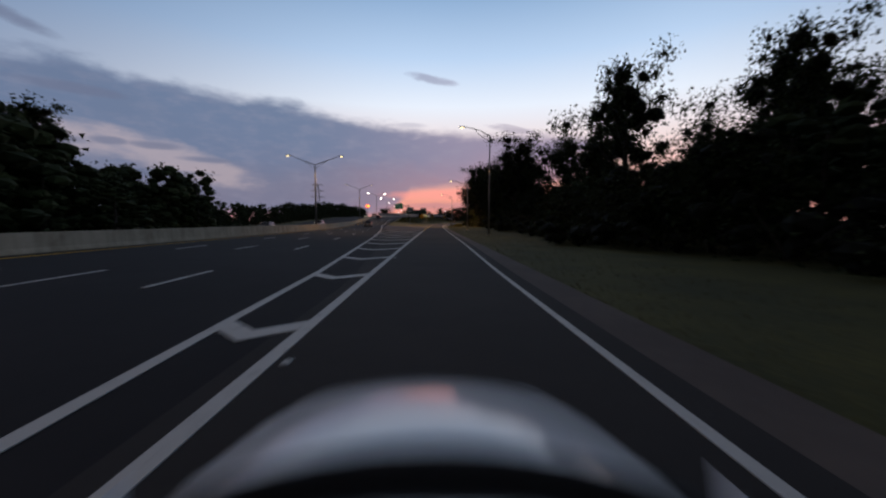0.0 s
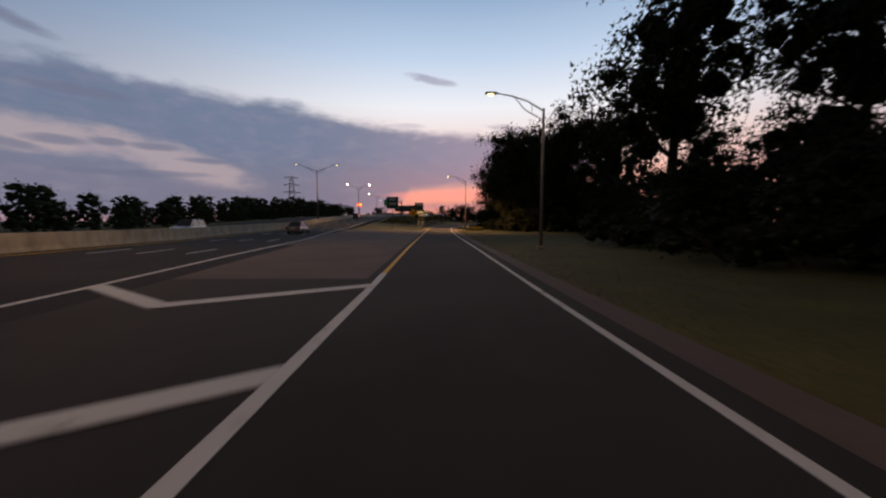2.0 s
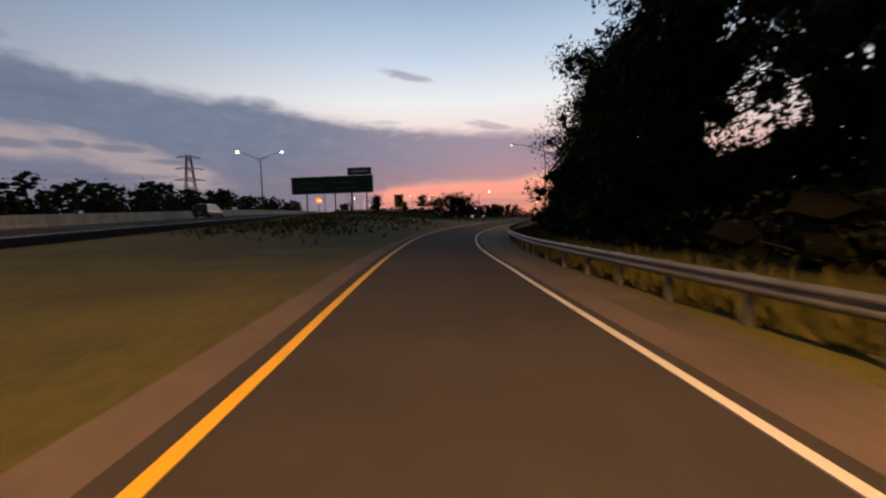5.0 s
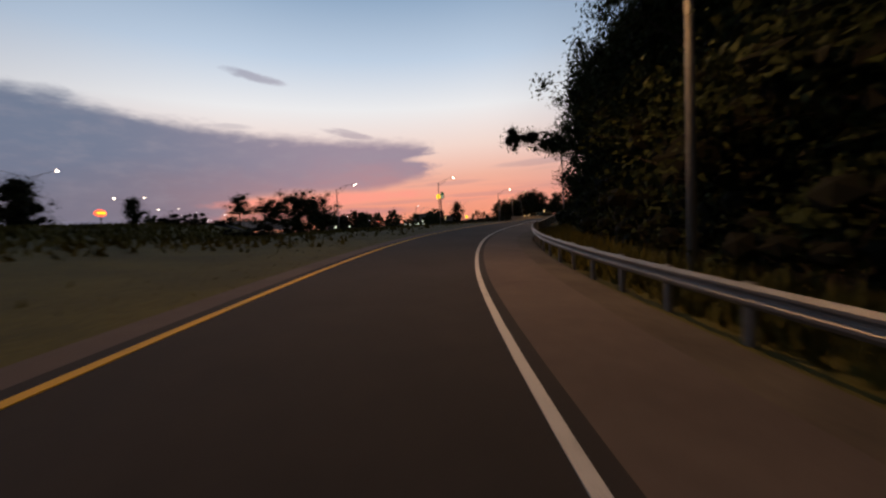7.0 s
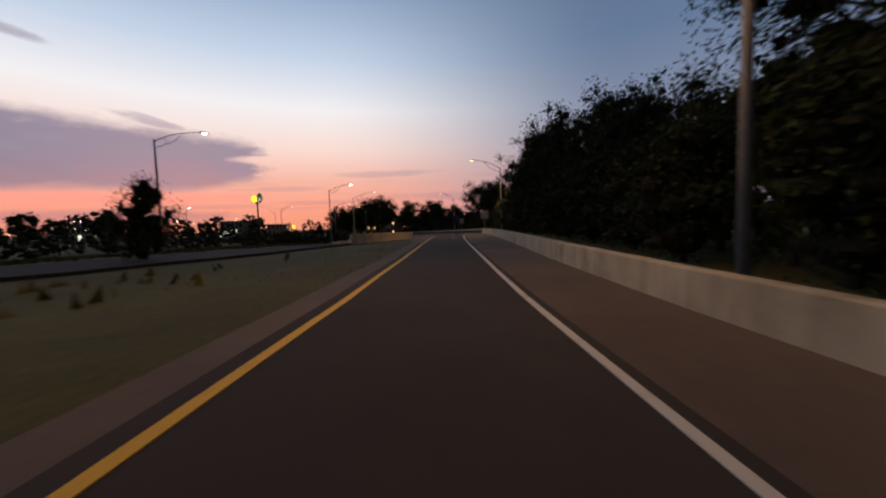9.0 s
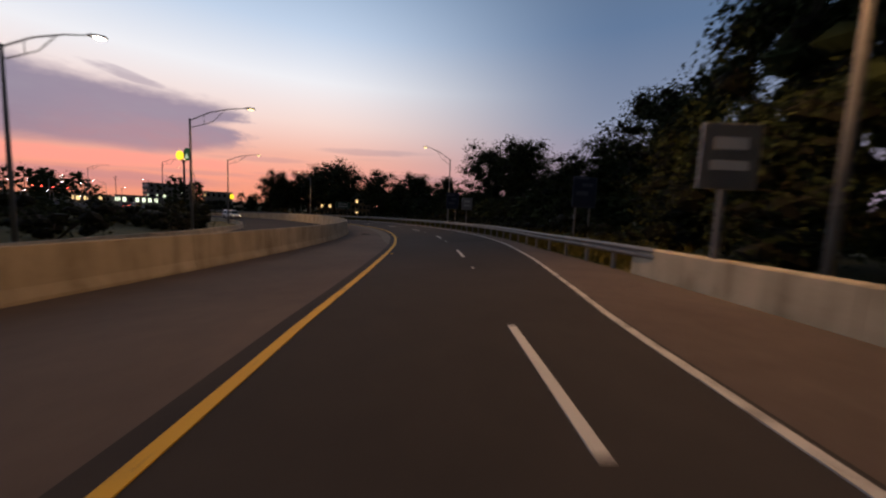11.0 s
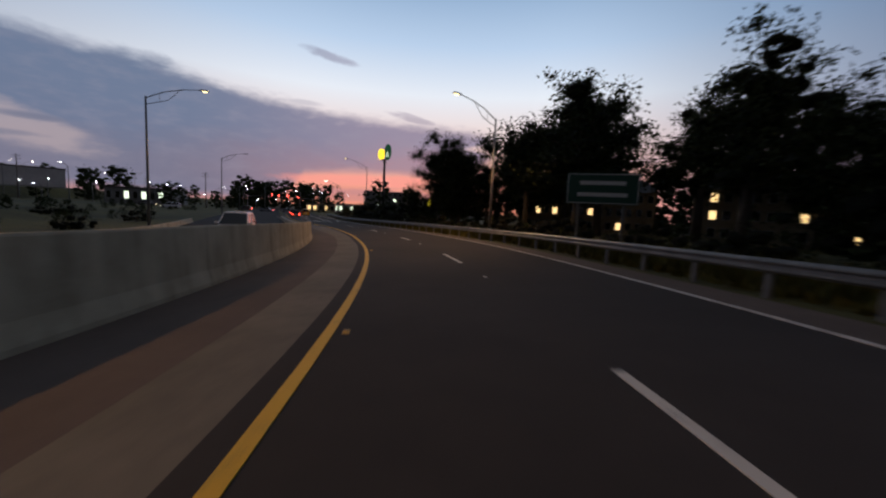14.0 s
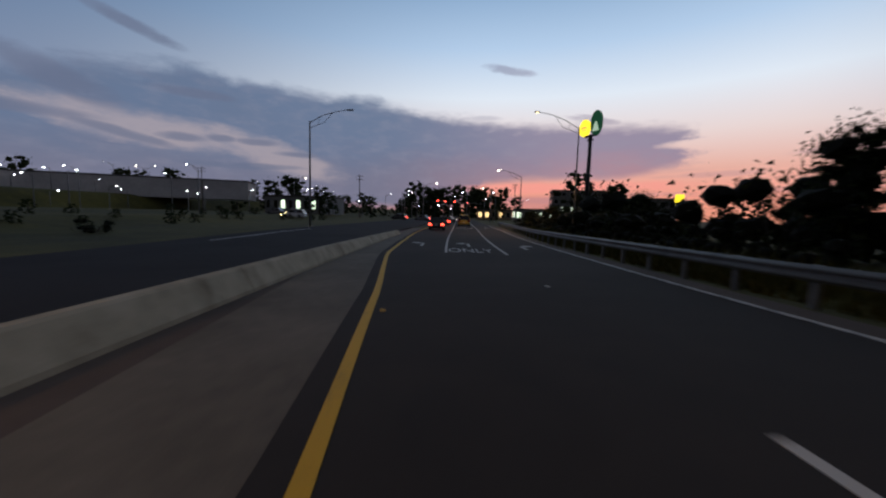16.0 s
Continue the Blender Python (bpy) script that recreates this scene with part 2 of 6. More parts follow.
M_GROUND = material("grass", ground_build)
M_ASPHALT = rough_surface("asphalt", (.019, .018, .020), (.040, .037, .039), .9, 70, .18, gloss=.15)
M_ASPHALT_NEW = rough_surface("asphalt_dark", (.029, .0255, .0245), (.059, .0515, .0485), .92, 80, .16, gloss=.25)
M_SHOULDER = rough_surface("asphalt_shoulder", (.076, .055, .046), (.145, .108, .090), .92, 55, .3)
M_DIRT = rough_surface("dirt_verge", (.055, .042, .030), (.135, .105, .075), .96, 30, .6)
def stained_concrete(t, b):
    """Cast concrete with run-off streaks, blotches and a sandy grain."""
    p = where(t)
    run = t.add("ShaderNodeVectorMath", p, (1.6, 1.6, .16), operation="MULTIPLY").outputs[0]
    streak, blotch, grain = t.noise(run, 1.0, 6, .65, .3), t.noise(p, .9, 5, .6, .4), t.noise(p, 42, 3, .6)
    f = t.math("ADD", t.math("MULTIPLY", streak, .5), t.math("ADD", t.math("MULTIPLY", blotch, .35), t.math("MULTIPLY", grain, .15)))
    t.put(b.inputs["Base Color"], t.ramp(f, [(.34, (.20, .165, .115)), (.45, (.37, .315, .225)), (.54, (.47, .405, .295)), (.66, (.58, .51, .39))]))
    b.inputs["Roughness"].default_value = .9
    bump(t, b, t.math("ADD", t.math("MULTIPLY", grain, .4), blotch), .35, .02)


M_CONCRETE = material("concrete", stained_concrete)
M_BAND = rough_surface("concrete_gutter", (.10, .086, .068), (.215, .185, .145), .9, 45, .5, .3)
M_WHITE_WORN = worn_paint("worn_white_line_paint", (.60, .58, .55), (.07, .065, .06), .42)
M_WHITE = worn_paint("white_line_paint", (.62, .60, .57), (.07, .065, .06))
M_YELLOW = worn_paint("yellow_line_paint", (.74, .42, .015), (.08, .065, .04))
M_STEEL = rough_surface("galvanised_steel", (.13, .125, .12), (.27, .26, .25), .55, 25, 1.2, .1, metal=.6)
M_POLE = rough_surface("weathered_aluminium", (.15, .145, .14), (.27, .265, .255), .7, 20, .8, .1, metal=.25, gloss=.3)
M_WOOD_POLE = rough_surface("creosoted_timber", (.06, .045, .035), (.15, .115, .09), .9, 18, 1.5, .5)
M_BARK = rough_surface("bark", (.030, .024, .018), (.085, .068, .052), .95, 9, 1.2, .8)
M_LEAF = foliage("leaf_dark", (.014, .022, .008), (.045, .060, .020))
M_LEAF_B = foliage("leaf_olive", (.018, .026, .009), (.056, .066, .024))
# near-black for the filler lumps: shade inside the crowns, put into their colour
M_CROWN_SHADE = foliage("crown_shade", (.008, .008, .005), (.016, .016, .009))
M_WEED = foliage("rank_weeds", (.055, .055, .012), (.140, .122, .030))
M_BLADE = foliage("grass_blade", (.055, .055, .022), (.150, .128, .060))
M_BLACK = plain("black_plastic", (.012, .012, .013), .5)
M_RUBBER = plain("tyre_rubber", (.018, .018, .018), .85)
M_RIM = plain("alloy", (.45, .45, .46), .35, .9)
M_CHROME = plain("chrome_trim", (.6, .6, .62), .18, 1.0)
M_GREEN = plain("green_sign_sheeting", (.010, .075, .050), .45)
M_BLUE = plain("blue_sign_sheeting", (.022, .036, .075), .6)
# dim blue-grey legend of the large guide sign and the service signs
M_LEGEND_DIM = plain("dim_sign_legend", (.10, .125, .17), .6)
M_SIGN_WHITE = plain("white_sign_legend", (.70, .72, .70), .5)
M_SIGN_YELLOW = plain("yellow_sign_sheeting", (.75, .42, .02), .5)
M_SIGN_BACK = plain("sign_back_aluminium", (.38, .39, .40), .45, .7)
M_GLASS = plain("dark_tinted_glass", (.012, .013, .015), .06, 0, .5, .05)
M_LAMP = glow("lamp_white", (1.0, .80, .36), 2.8)
M_LAMP_FAR = glow("lamp_far", (1.0, .88, .70), 26.0)
M_LAMP_COOL = glow("lamp_cool", (.90, .95, 1.0), 20.0)
M_HEAD = glow("headlight_glow", (1.0, .70, .28), 30.0)
M_TAIL = glow("tail_light_glow", (1.0, .06, .03), 9.0)
M_TAIL_OFF = plain("tail_light_red", (.25, .012, .010), .25)
M_LENS = plain("headlight_lens", (.55, .56, .58), .12)
M_RED = glow("signal_red", (1.0, .05, .03), 14.0)
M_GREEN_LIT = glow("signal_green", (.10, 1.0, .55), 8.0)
M_SIGN_PALE_GLOW = glow("pale_sign_glow", (.62, .85, .60), .55)
M_WARM_WIN = glow("lit_window", (1.0, .70, .30), 1.5)
M_COOL_WIN = glow("lit_shopfront", (.80, 1.0, .72), 1.6)
M_SIGN_GLOW = glow("yellow_sign_glow", (1.0, .78, .03), 1.5)
M_SIGN_GREEN_GLOW = glow("green_sign_glow", (.015, .15, .055), .22)
M_SIGN_RED_GLOW = glow("red_sign_glow", (1.0, .12, .05), 2.0)
M_WALL_PALE = rough_surface("pale_metal_cladding", (.40, .37, .34), (.60, .56, .52), .7, 6, .15, .1)
M_WALL_TAN = rough_surface("stucco_tan", (.26, .215, .15), (.38, .32, .235), .9, 14, .2, .2)
M_WALL_GREY = rough_surface("stucco_grey", (.16, .165, .16), (.27, .275, .265), .9, 14, .2, .2)
M_ROOF = rough_surface("roof_shingle", (.05, .045, .042), (.11, .10, .092), .9, 12, .5, .3)
M_PAINT = {k: plain(f"car_paint_{k}", c, .30, .0, 1.0, .05) for k, c in dict(
    white=(.78, .78, .78), silver=(.38, .38, .38), dark=(.035, .035, .04), grey=(.16, .16, .17), tan=(.30, .25, .19), yellow=(.60, .42, .06)).items()}

# ---- geometry helpers ----


class Geo:
    """Collects the vertices and faces of one mesh."""

    def __init__(self):
        self.v, self.f = [], []

    def put(self, verts, faces):
        k = len(self.v)
        self.v += [tuple(p) for p in verts]
        self.f += [tuple(k + i for i in q) for q in faces]
        return self

    def box(self, c, size, turn=None, chamfer=0.0):
        """A box round the centre c; chamfer cuts its twelve edges."""
        hx, hy, hz = (a / 2 for a in size)
        m = Matrix.Translation(c) @ (turn or Matrix())
        ch = min(chamfer, .49 * min(size))
        if ch <= 0:
            vs = [(x, y, z) for x in (-hx, hx) for y in (-hy, hy) for z in (-hz, hz)]
            fs = [(0, 1, 3, 2), (4, 6, 7, 5), (0, 4, 5, 1), (2, 3, 7, 6), (0, 2, 6, 4), (1, 5, 7, 3)]
        else:
            vs, idx = [], {}
            for sx in (-1, 1):
                for sy in (-1, 1):
                    for sz in (-1, 1):
                        for ax in range(3):
                            q = [sx * (hx - ch), sy * (hy - ch), sz * (hz - ch)]
                            q[ax] = (sx * hx, sy * hy, sz * hz)[ax]
                            idx[sx, sy, sz, ax] = len(vs)
                            vs.append(q)
            fs = []
            for ax in range(3):
                o1, o2 = (ax + 1) % 3, (ax + 2) % 3
                for s in (-1, 1):
                    ring = []
                    for a, b in ((-1, -1), (1, -1), (1, 1), (-1, 1)):
                        k = [0, 0, 0]
                        k[ax], k[o1], k[o2] = s, a, b
                        ring.append(idx[(*k, ax)])
                    fs.append(ring if s > 0 else ring[::-1])
                for a in (-1, 1):
                    for b in (-1, 1):
                        k0, k1 = [0, 0, 0], [0, 0, 0]
                        k0[ax], k1[ax] = -1, 1
                        k0[o1] = k1[o1] = a
                        k0[o2] = k1[o2] = b
                        q = [idx[(*k0, o1)], idx[(*k1, o1)], idx[(*k1, o2)], idx[(*k0, o2)]]
                        fs.append(q if a * b > 0 else q[::-1])
            for sx in (-1, 1):
                for sy in (-1, 1):
                    for sz in (-1, 1):
                        q = [idx[sx, sy, sz, a] for a in range(3)]
                        fs.append(q if sx * sy * sz > 0 else q[::-1])
        return self.put([m @ Vector(p) for p in vs], fs)

    def tube(self, points, radii, sides=8, cap=True):
        """A round bar along points."""
        pts = [Vector(p) for p in points]
        k0, rings = len(self.v), []
        side = None
        for i, p in enumerate(pts):
            d = (pts[min(i + 1, len(pts) - 1)] - pts[max(i - 1, 0)]).normalized()
            if side is None:
                side = d.orthogonal().normalized()
            side = (side - d * side.dot(d)).normalized()
            up = d.cross(side)
            r = radii[i] if hasattr(radii, "__len__") else radii
            rings.append(len(self.v))
            self.v += [tuple(p + r * (math.cos(a) * side + math.sin(a) * up)) for a in (2 * math.pi * j / sides for j in range(sides))]
        for a, b in zip(rings, rings[1:]):
            self.f += [(a + j, a + (j + 1) % sides, b + (j + 1) % sides, b + j) for j in range(sides)]
        if cap:
            self.f += [tuple(rings[0] + j for j in reversed(range(sides))), tuple(rings[-1] + j for j in range(sides))]
        return self

    def loft(self, rings, closed=True, cap=True):
        """Skin between rings that have the same number of points."""
        n_pts = len(rings[0])
        at = []
        for r in rings:
            at.append(len(self.v))
            self.v += [tuple(p) for p in r]
        last = n_pts if closed else n_pts - 1
        for a, b in zip(at, at[1:]):
            self.f += [(a + j, a + (j + 1) % n_pts, b + (j + 1) % n_pts, b + j) for j in range(last)]
        if cap and closed:
            self.f += [tuple(at[0] + j for j in reversed(range(n_pts))), tuple(at[-1] + j for j in range(n_pts))]
        return self

    def ball(self, c, r, rings=5, sides=8, squash=(1, 1, 1)):
        loops = []
        for i in range(rings + 1):
            a = math.pi * (i / rings - .5)
            a = max(-1.5, min(1.5, a))
            loops.append([(c[0] + squash[0] * r * math.cos(a) * math.cos(b), c[1] + squash[1] * r * math.cos(a) * math.sin(b), c[2] + squash[2] * r * math.sin(a))
                          for b in (2 * math.pi * j / sides for j in range(sides))])
        return self.loft(loops)

    def mesh(self, name, mat, smooth=False):
        me = bpy.data.meshes.new(name)
        me.from_pydata(self.v, [], self.f)
        me.materials.append(mat)
        if smooth:
            me.shade_smooth()
        me.update()
        return me


def part(name, geo, mat, parent=None, label="", smooth=False):
    """One mesh object, under a thing or a part."""
    ob = new(name, geo.mesh(name, mat, smooth) if isinstance(geo, Geo) else geo)
    ob.parent = parent
    if label:
        ob["label"] = label
    return ob


def thing(name, m, label, category, group="", kind=""):
    """An empty at the base of a thing."""
    ob = new(name)
    ob.empty_display_size = .2
    ob.matrix_basis = m
    return tagged(ob, label, category, group, kind)


def road_at(s):
    """Place, heading, height and cross fall of the ramp s metres along it."""
    return tuple(float(np.interp(s, RS, a)) for a in (RX, RY, RZ, HEAD, BANK))


def on_road(s, u, h=0.0):
    """The point u metres to the right of the driven line, h metres above the road."""
    x, y, z, w, b = road_at(s)
    return Vector((x + u * math.cos(w), y + u * math.sin(w), z - max(-14, min(14, u)) * b + h))


def road_pose(s, u, h=0.0, turn=0.0):
    """Upright, facing along the road (its y axis ahead), on the road's surface."""
    p = on_road(s, u, h)
    return pose(*p, 0, 0, math.degrees(road_at(s)[3]) + turn)


def table(rows):
    xs, ys = [r[0] for r in rows], [r[1] for r in rows]
    return lambda s: float(np.interp(s, xs, ys))


def swept(profile, s0, s1, step=1.5, place=None, closed=True):
    """Sweeps a cross section [(u, h), ...] along the road; u and h may depend on s."""
    place = place or on_road
    k = max(1, round((s1 - s0) / step))
    g = Geo()
    return g.loft([[place(s, u, h) for u, h in profile(s)] for s in np.linspace(s0, s1, k + 1)], closed)


def slab(left, right, h, thick=.04):
    """Cross section of a pavement layer between two edges."""
    return lambda s: [(left(s), h - thick), (right(s), h - thick), (right(s), h), (left(s), h)]


# the highway that runs on beside the ramp
HW_X = table([(-200, -2), (-60, -12.8), (0, -18.2), (18, -19.6), (68, -23.2), (85, -25.2), (141, -32.0), (150, -33.0), (230, -40.5), (400, -52), (900, -82)])   # median wall
HW_E = table([(-200, 8), (-60, 1.8), (0, -2.9), (6, -3.45), (12, -4.0), (34, -6.75), (48, -8.7), (60, -10.4), (69, -12.0), (89, -15.1), (104, -17.9), (150, -23), (230, -28), (400, -40), (900, -70)])


def HW_W(y):
    """Width from the median wall to the right edge line."""
    return HW_E(y) - HW_X(y)


HW_Z = table([(-200, 0), (85, 0), (120, .5), (160, 2.0), (205, 3.6), (260, 4.6), (330, 5.2), (900, 5.2)])


def on_highway(y, u, h=0.0):
    """u metres right of the median wall's line at the given y."""
    return Vector((HW_X(y) + u, y, HW_Z(y) + h))


# ---- ground ----


def fade(d, a, b):
    q = np.clip((b - d) / (b - a), 0, 1)
    return q * q * (3 - 2 * q)


def ground_height(x, y):
    """Height of the ground sheet: follows the ramp and the highway bank close by, level far off."""
    x, y = np.asarray(x, float), np.asarray(y, float)
    pick = slice(0, len(RS), 20)
    px, py, pz, pw, pb = RX[pick], RY[pick], RZ[pick], HEAD[pick], BANK[pick]
    best, zr = np.full(x.shape, 1e9), np.zeros(x.shape)
    for i in range(len(px)):
        ex, ey = x - px[i], y - py[i]
        d = ex * ex + ey * ey
        m = d < best
        u = np.clip(ex * np.cos(pw[i]) + ey * np.sin(pw[i]), -14, 14)
        best, zr = np.where(m, d, best), np.where(m, pz[i] - u * pb[i], zr)
    dr = np.sqrt(best)
    ys = np.array([-200, 85, 120, 160, 205, 260, 330, 900])
    hz = np.interp(y, ys, [0, 0, .5, 2.0, 3.6, 4.6, 5.2, 5.2])
    hx = np.interp(y, [-200, -60, 0, 18, 68, 85, 150, 230, 400, 900], [-2, -12.8, -18.2, -19.6, -23.2, -25.2, -33, -40.5, -52, -82])
    dh = np.maximum(np.abs(x - (hx - 1.0)) - 21.0, 0)
    wr, wh = fade(dr, 9, 34) + 1e-9, fade(dh, 0.5, 24)
    wh = wh * (1 - fade(dr, 8, 20)) + 1e-9
    base = -0.1
    total = wr + wh + .02
    return (wr * zr + wh * hz + .02 * base) / total - .12


def build_ground():
    xs = np.concatenate([[-4000, -1500, -600, -300], np.arange(-180, 240, 3.0), [300, 600, 1500, 4000]])
    ys = np.concatenate([[-4000, -1200, -400, -150], np.arange(-60, 560, 3.0), [620, 800, 1600, 4000]])
    gx, gy = np.meshgrid(xs, ys)
    gz = ground_height(gx, gy)
    nx, ny = len(xs), len(ys)
    vs = np.stack([gx, gy, gz], -1).reshape(-1, 3)
    j, i = np.meshgrid(np.arange(ny - 1), np.arange(nx - 1), indexing="ij")
    a = (j * nx + i).ravel()
    fs = np.stack([a, a + 1, a + nx + 1, a + nx], -1)
    g = Geo()
    g.v, g.f = vs.tolist(), fs.tolist()
    ob = part("ground", g, M_GROUND, smooth=True)
    tagged(ob, "uneven verge of dry mown grass beside the road", "ground", kind="structure")


build_ground()

# ---- ramp ----
LEFT_LINE = table([(-150, -1.9), (4, -1.85), (28, -1.8), (52, -1.65), (60, -1.55), (76, -1.6), (92, -1.48), (108, -1.51), (116, -1.59), (132, -1.95), (148, -2.63), (156, -3.13), (172, -3.66), (180, -3.84), (196, -3.84),
                   (204, -3.75), (212, -3.42), (220, -2.98), (236, -1.83), (244, -1.56), (252, -1.5), (276, -1.89), (284, -1.88), (292, -1.6), (300, -1.22), (308, -.98), (316, -.76), (324, -.74), (332, -.9), (340, -1.01), (348, -1.02),
                   (356, -1.13), (380, -1.28), (396, -1.06), (404, -.79), (412, -1.42), (420, -2.4), (440, -3.1), (700, -3.3)])
RIGHT_LINE = table([(-150, 2.3), (12, 2.2), (28, 2.42), (60, 2.5), (76, 2.65), (92, 2.5), (124, 2.53), (132, 2.44), (140, 2.15), (148, 1.62), (156, 1.3), (164, 1.04), (188, .83), (204, .96), (212, 1.2), (228, 1.9), (236, 1.84), (244, 1.9), (252, 1.9),
                    (264, 1.9), (276, 2.25), (284, 2.95), (292, 4.2), (300, 5.25), (308, 5.79), (316, 6.06), (324, 6.14), (332, 6.1), (348, 5.9), (372, 5.94), (388, 5.8), (412, 5.85), (450, 6.2), (700, 6.3)])
RIGHT_EDGE = table([(-150, 3.5), (110, 3.6), (132, 3.35), (149, 3.0), (170, 2.95), (187, 2.9), (204, 3.0), (212, 3.9), (218, 4.75), (225, 4.82), (235, 4.57), (243, 4.62), (252, 4.92), (270, 5.42), (288, 5.95), (296, 6.0), (310, 6.85), (322, 7.2), (350, 7.2), (386, 6.95), (411, 6.6), (450, 7.0), (700, 8)])
LEFT_EDGE = table([(-150, -3.2), (60, -3.2), (110, -2.6), (148, -3.0), (185, -3.9), (208, -4.0), (226, -2.7), (260, -2.4), (276, -7), (320, -5.5), (700, -5.0)])

SEAM = table([(-150, .5), (110, .45), (130, .28), (262, .24), (290, .09), (700, .08)])
road = part("road", swept(lambda s: [(min(LEFT_LINE(s) - .35, -1.2), -.10), (RIGHT_LINE(s) + SEAM(s), -.10), (RIGHT_LINE(s) + SEAM(s), 0), (min(LEFT_LINE(s) - .35, -1.2), 0)],
                          -100, 700, 1.5), M_ASPHALT_NEW)
tagged(road, "dark asphalt exit ramp with painted edge lines", "road", kind="structure")
part("shoulder", swept(slab(lambda s: RIGHT_LINE(s) + SEAM(s) - .02, RIGHT_EDGE, -.012, .09), -100, 470, 1.5), M_SHOULDER, road, "brownish worn asphalt shoulder")
part("verge", swept(lambda s: [(RIGHT_EDGE(s) - .05, -.12), (RIGHT_EDGE(s) + 1.1, -.16), (RIGHT_EDGE(s) + .95, -.05), (RIGHT_EDGE(s) - .05, -.02)], 112, 214, 1.5),
     M_DIRT, road, "bare dirt strip along the guardrail")
part("shoulder", swept(slab(lambda s: LEFT_LINE(s) - 1.0, lambda s: LEFT_LINE(s) - .33, -.012, .09), 106, 258, 1.5), M_SHOULDER, road)
GUTTER = table([(300, .36), (306, 1.0), (318, 1.3), (335, 1.42), (384, 1.42), (398, 2.35), (450, 2.35)])
part("gutter", swept(slab(lambda s: LEFT_LINE(s) - GUTTER(s), lambda s: LEFT_LINE(s) - .33, -.012, .09), 300, 450, 1.5), M_BAND, road, "pale concrete gutter band")
BARRIER = table([(262, -9.5), (284, -7.5), (300, -5.9), (308, -5.15), (316, -4.72), (332, -4.65), (348, -4.8), (364, -4.54), (380, -4.27), (396, -4.16), (440, -4.2)])
APRON = table([(258, 1.0), (266, 1.6), (274, 3.4), (280, 5.8), (284, 6.3)])
part("shoulder", swept(slab(lambda s: LEFT_LINE(s) - APRON(s) if s < 284 else BARRIER(s) - .2, lambda s: LEFT_LINE(s) - .35, -.017, .09), 258, 440, 1.5), M_SHOULDER, road)


def line(name, u, s0, s1, mat, width=.16, h=.012, step=1.5, label=""):
    return part(name, swept(lambda s: [(u(s) - width / 2, 0), (u(s) + width / 2, 0), (u(s) + width / 2, h), (u(s) - width / 2, h)], s0, s1, step), mat, road, label)


line("edge_line", LEFT_LINE, -100, 63, M_WHITE, .19, label="worn white edge line")
line("edge_line", LEFT_LINE, 63, 470, M_YELLOW, .15, label="yellow left edge line")
line("edge_line", RIGHT_LINE, -100, 262, M_WHITE, .13, label="white right edge line")
line("edge_line", RIGHT_LINE, 262, 470, M_WHITE_WORN, .12, label="thin worn white edge line")
DASHES = table([(271, .9), (284, 1.25), (308, 2.36), (316, 2.52), (348, 2.25), (372, 2.07), (388, 2.1), (412, 2.53)])
for k in range(-4, 8):
    line("lane_dash", DASHES, 317.4 + 12.22 * k, 320.4 + 12.22 * k, M_WHITE, .12, step=1.0)
    stud = Geo().box((0, 0, .012), (.1, .1, .024), chamfer=.008)
    ob = part("road_stud", stud, M_SIGN_WHITE, road)
    ob.matrix_basis = road_pose(326.5 + 12.22 * k, DASHES(326.5 + 12.22 * k))
for k in range(16):
    ob = part("road_stud", Geo().box((0, 0, .012), (.1, .1, .024), chamfer=.008), M_SIGN_WHITE if k < 6 else M_SIGN_YELLOW, road)
    s_at = (-8 + 12.2 * k) if k < 6 else 294.6 + 12.8 * (k - 6)
    ob.matrix_basis = road_pose(s_at, LEFT_LINE(s_at) + .24)

# ---- highway ----
highway = part("highway", swept(lambda y: [(-1.2, -1.2), (HW_W(y) + 1.2, -1.2), (HW_W(y) + 1.2, -.006), (-1.2, -.006)], -120, 900, 3, on_highway), M_ASPHALT)
tagged(highway, "wide asphalt highway climbing to an overpass", "road", kind="structure")
for k, (u, s0, s1) in enumerate(((None, -120, 900), (1.1, -120, 900))):
    part("edge_line", swept((lambda y: [(HW_W(y) - .09, 0), (HW_W(y) + .09, 0), (HW_W(y) + .09, .01), (HW_W(y) - .09, .01)]) if u is None
                            else (lambda y: [(1.0, 0), (1.2, 0), (1.2, .01), (1.0, .01)]), s0, s1, 3, on_highway), M_WHITE if u is None else M_YELLOW, highway)
for lane in (1, 2, 3):
    for k in range(26):
        y0 = -40 + 12.2 * k
        part("lane_dash", swept(lambda y, q=lane: [(1.2 + q * (HW_W(y) - 1.2) / 4 - .07, 0), (1.2 + q * (HW_W(y) - 1.2) / 4 + .07, 0),
                                                   (1.2 + q * (HW_W(y) - 1.2) / 4 + .07, .01), (1.2 + q * (HW_W(y) - 1.2) / 4 - .07, .01)], y0, y0 + 3.05, 3, on_highway), M_WHITE_WORN, highway)
# paved gore between the highway and the ramp


def hw_edge_u(s):
    """Offset from the ramp to the highway's edge line at station s."""
    x, y, z, w, b = road_at(s)
    return (HW_X(y) + HW_W(y) - x) / math.cos(w)


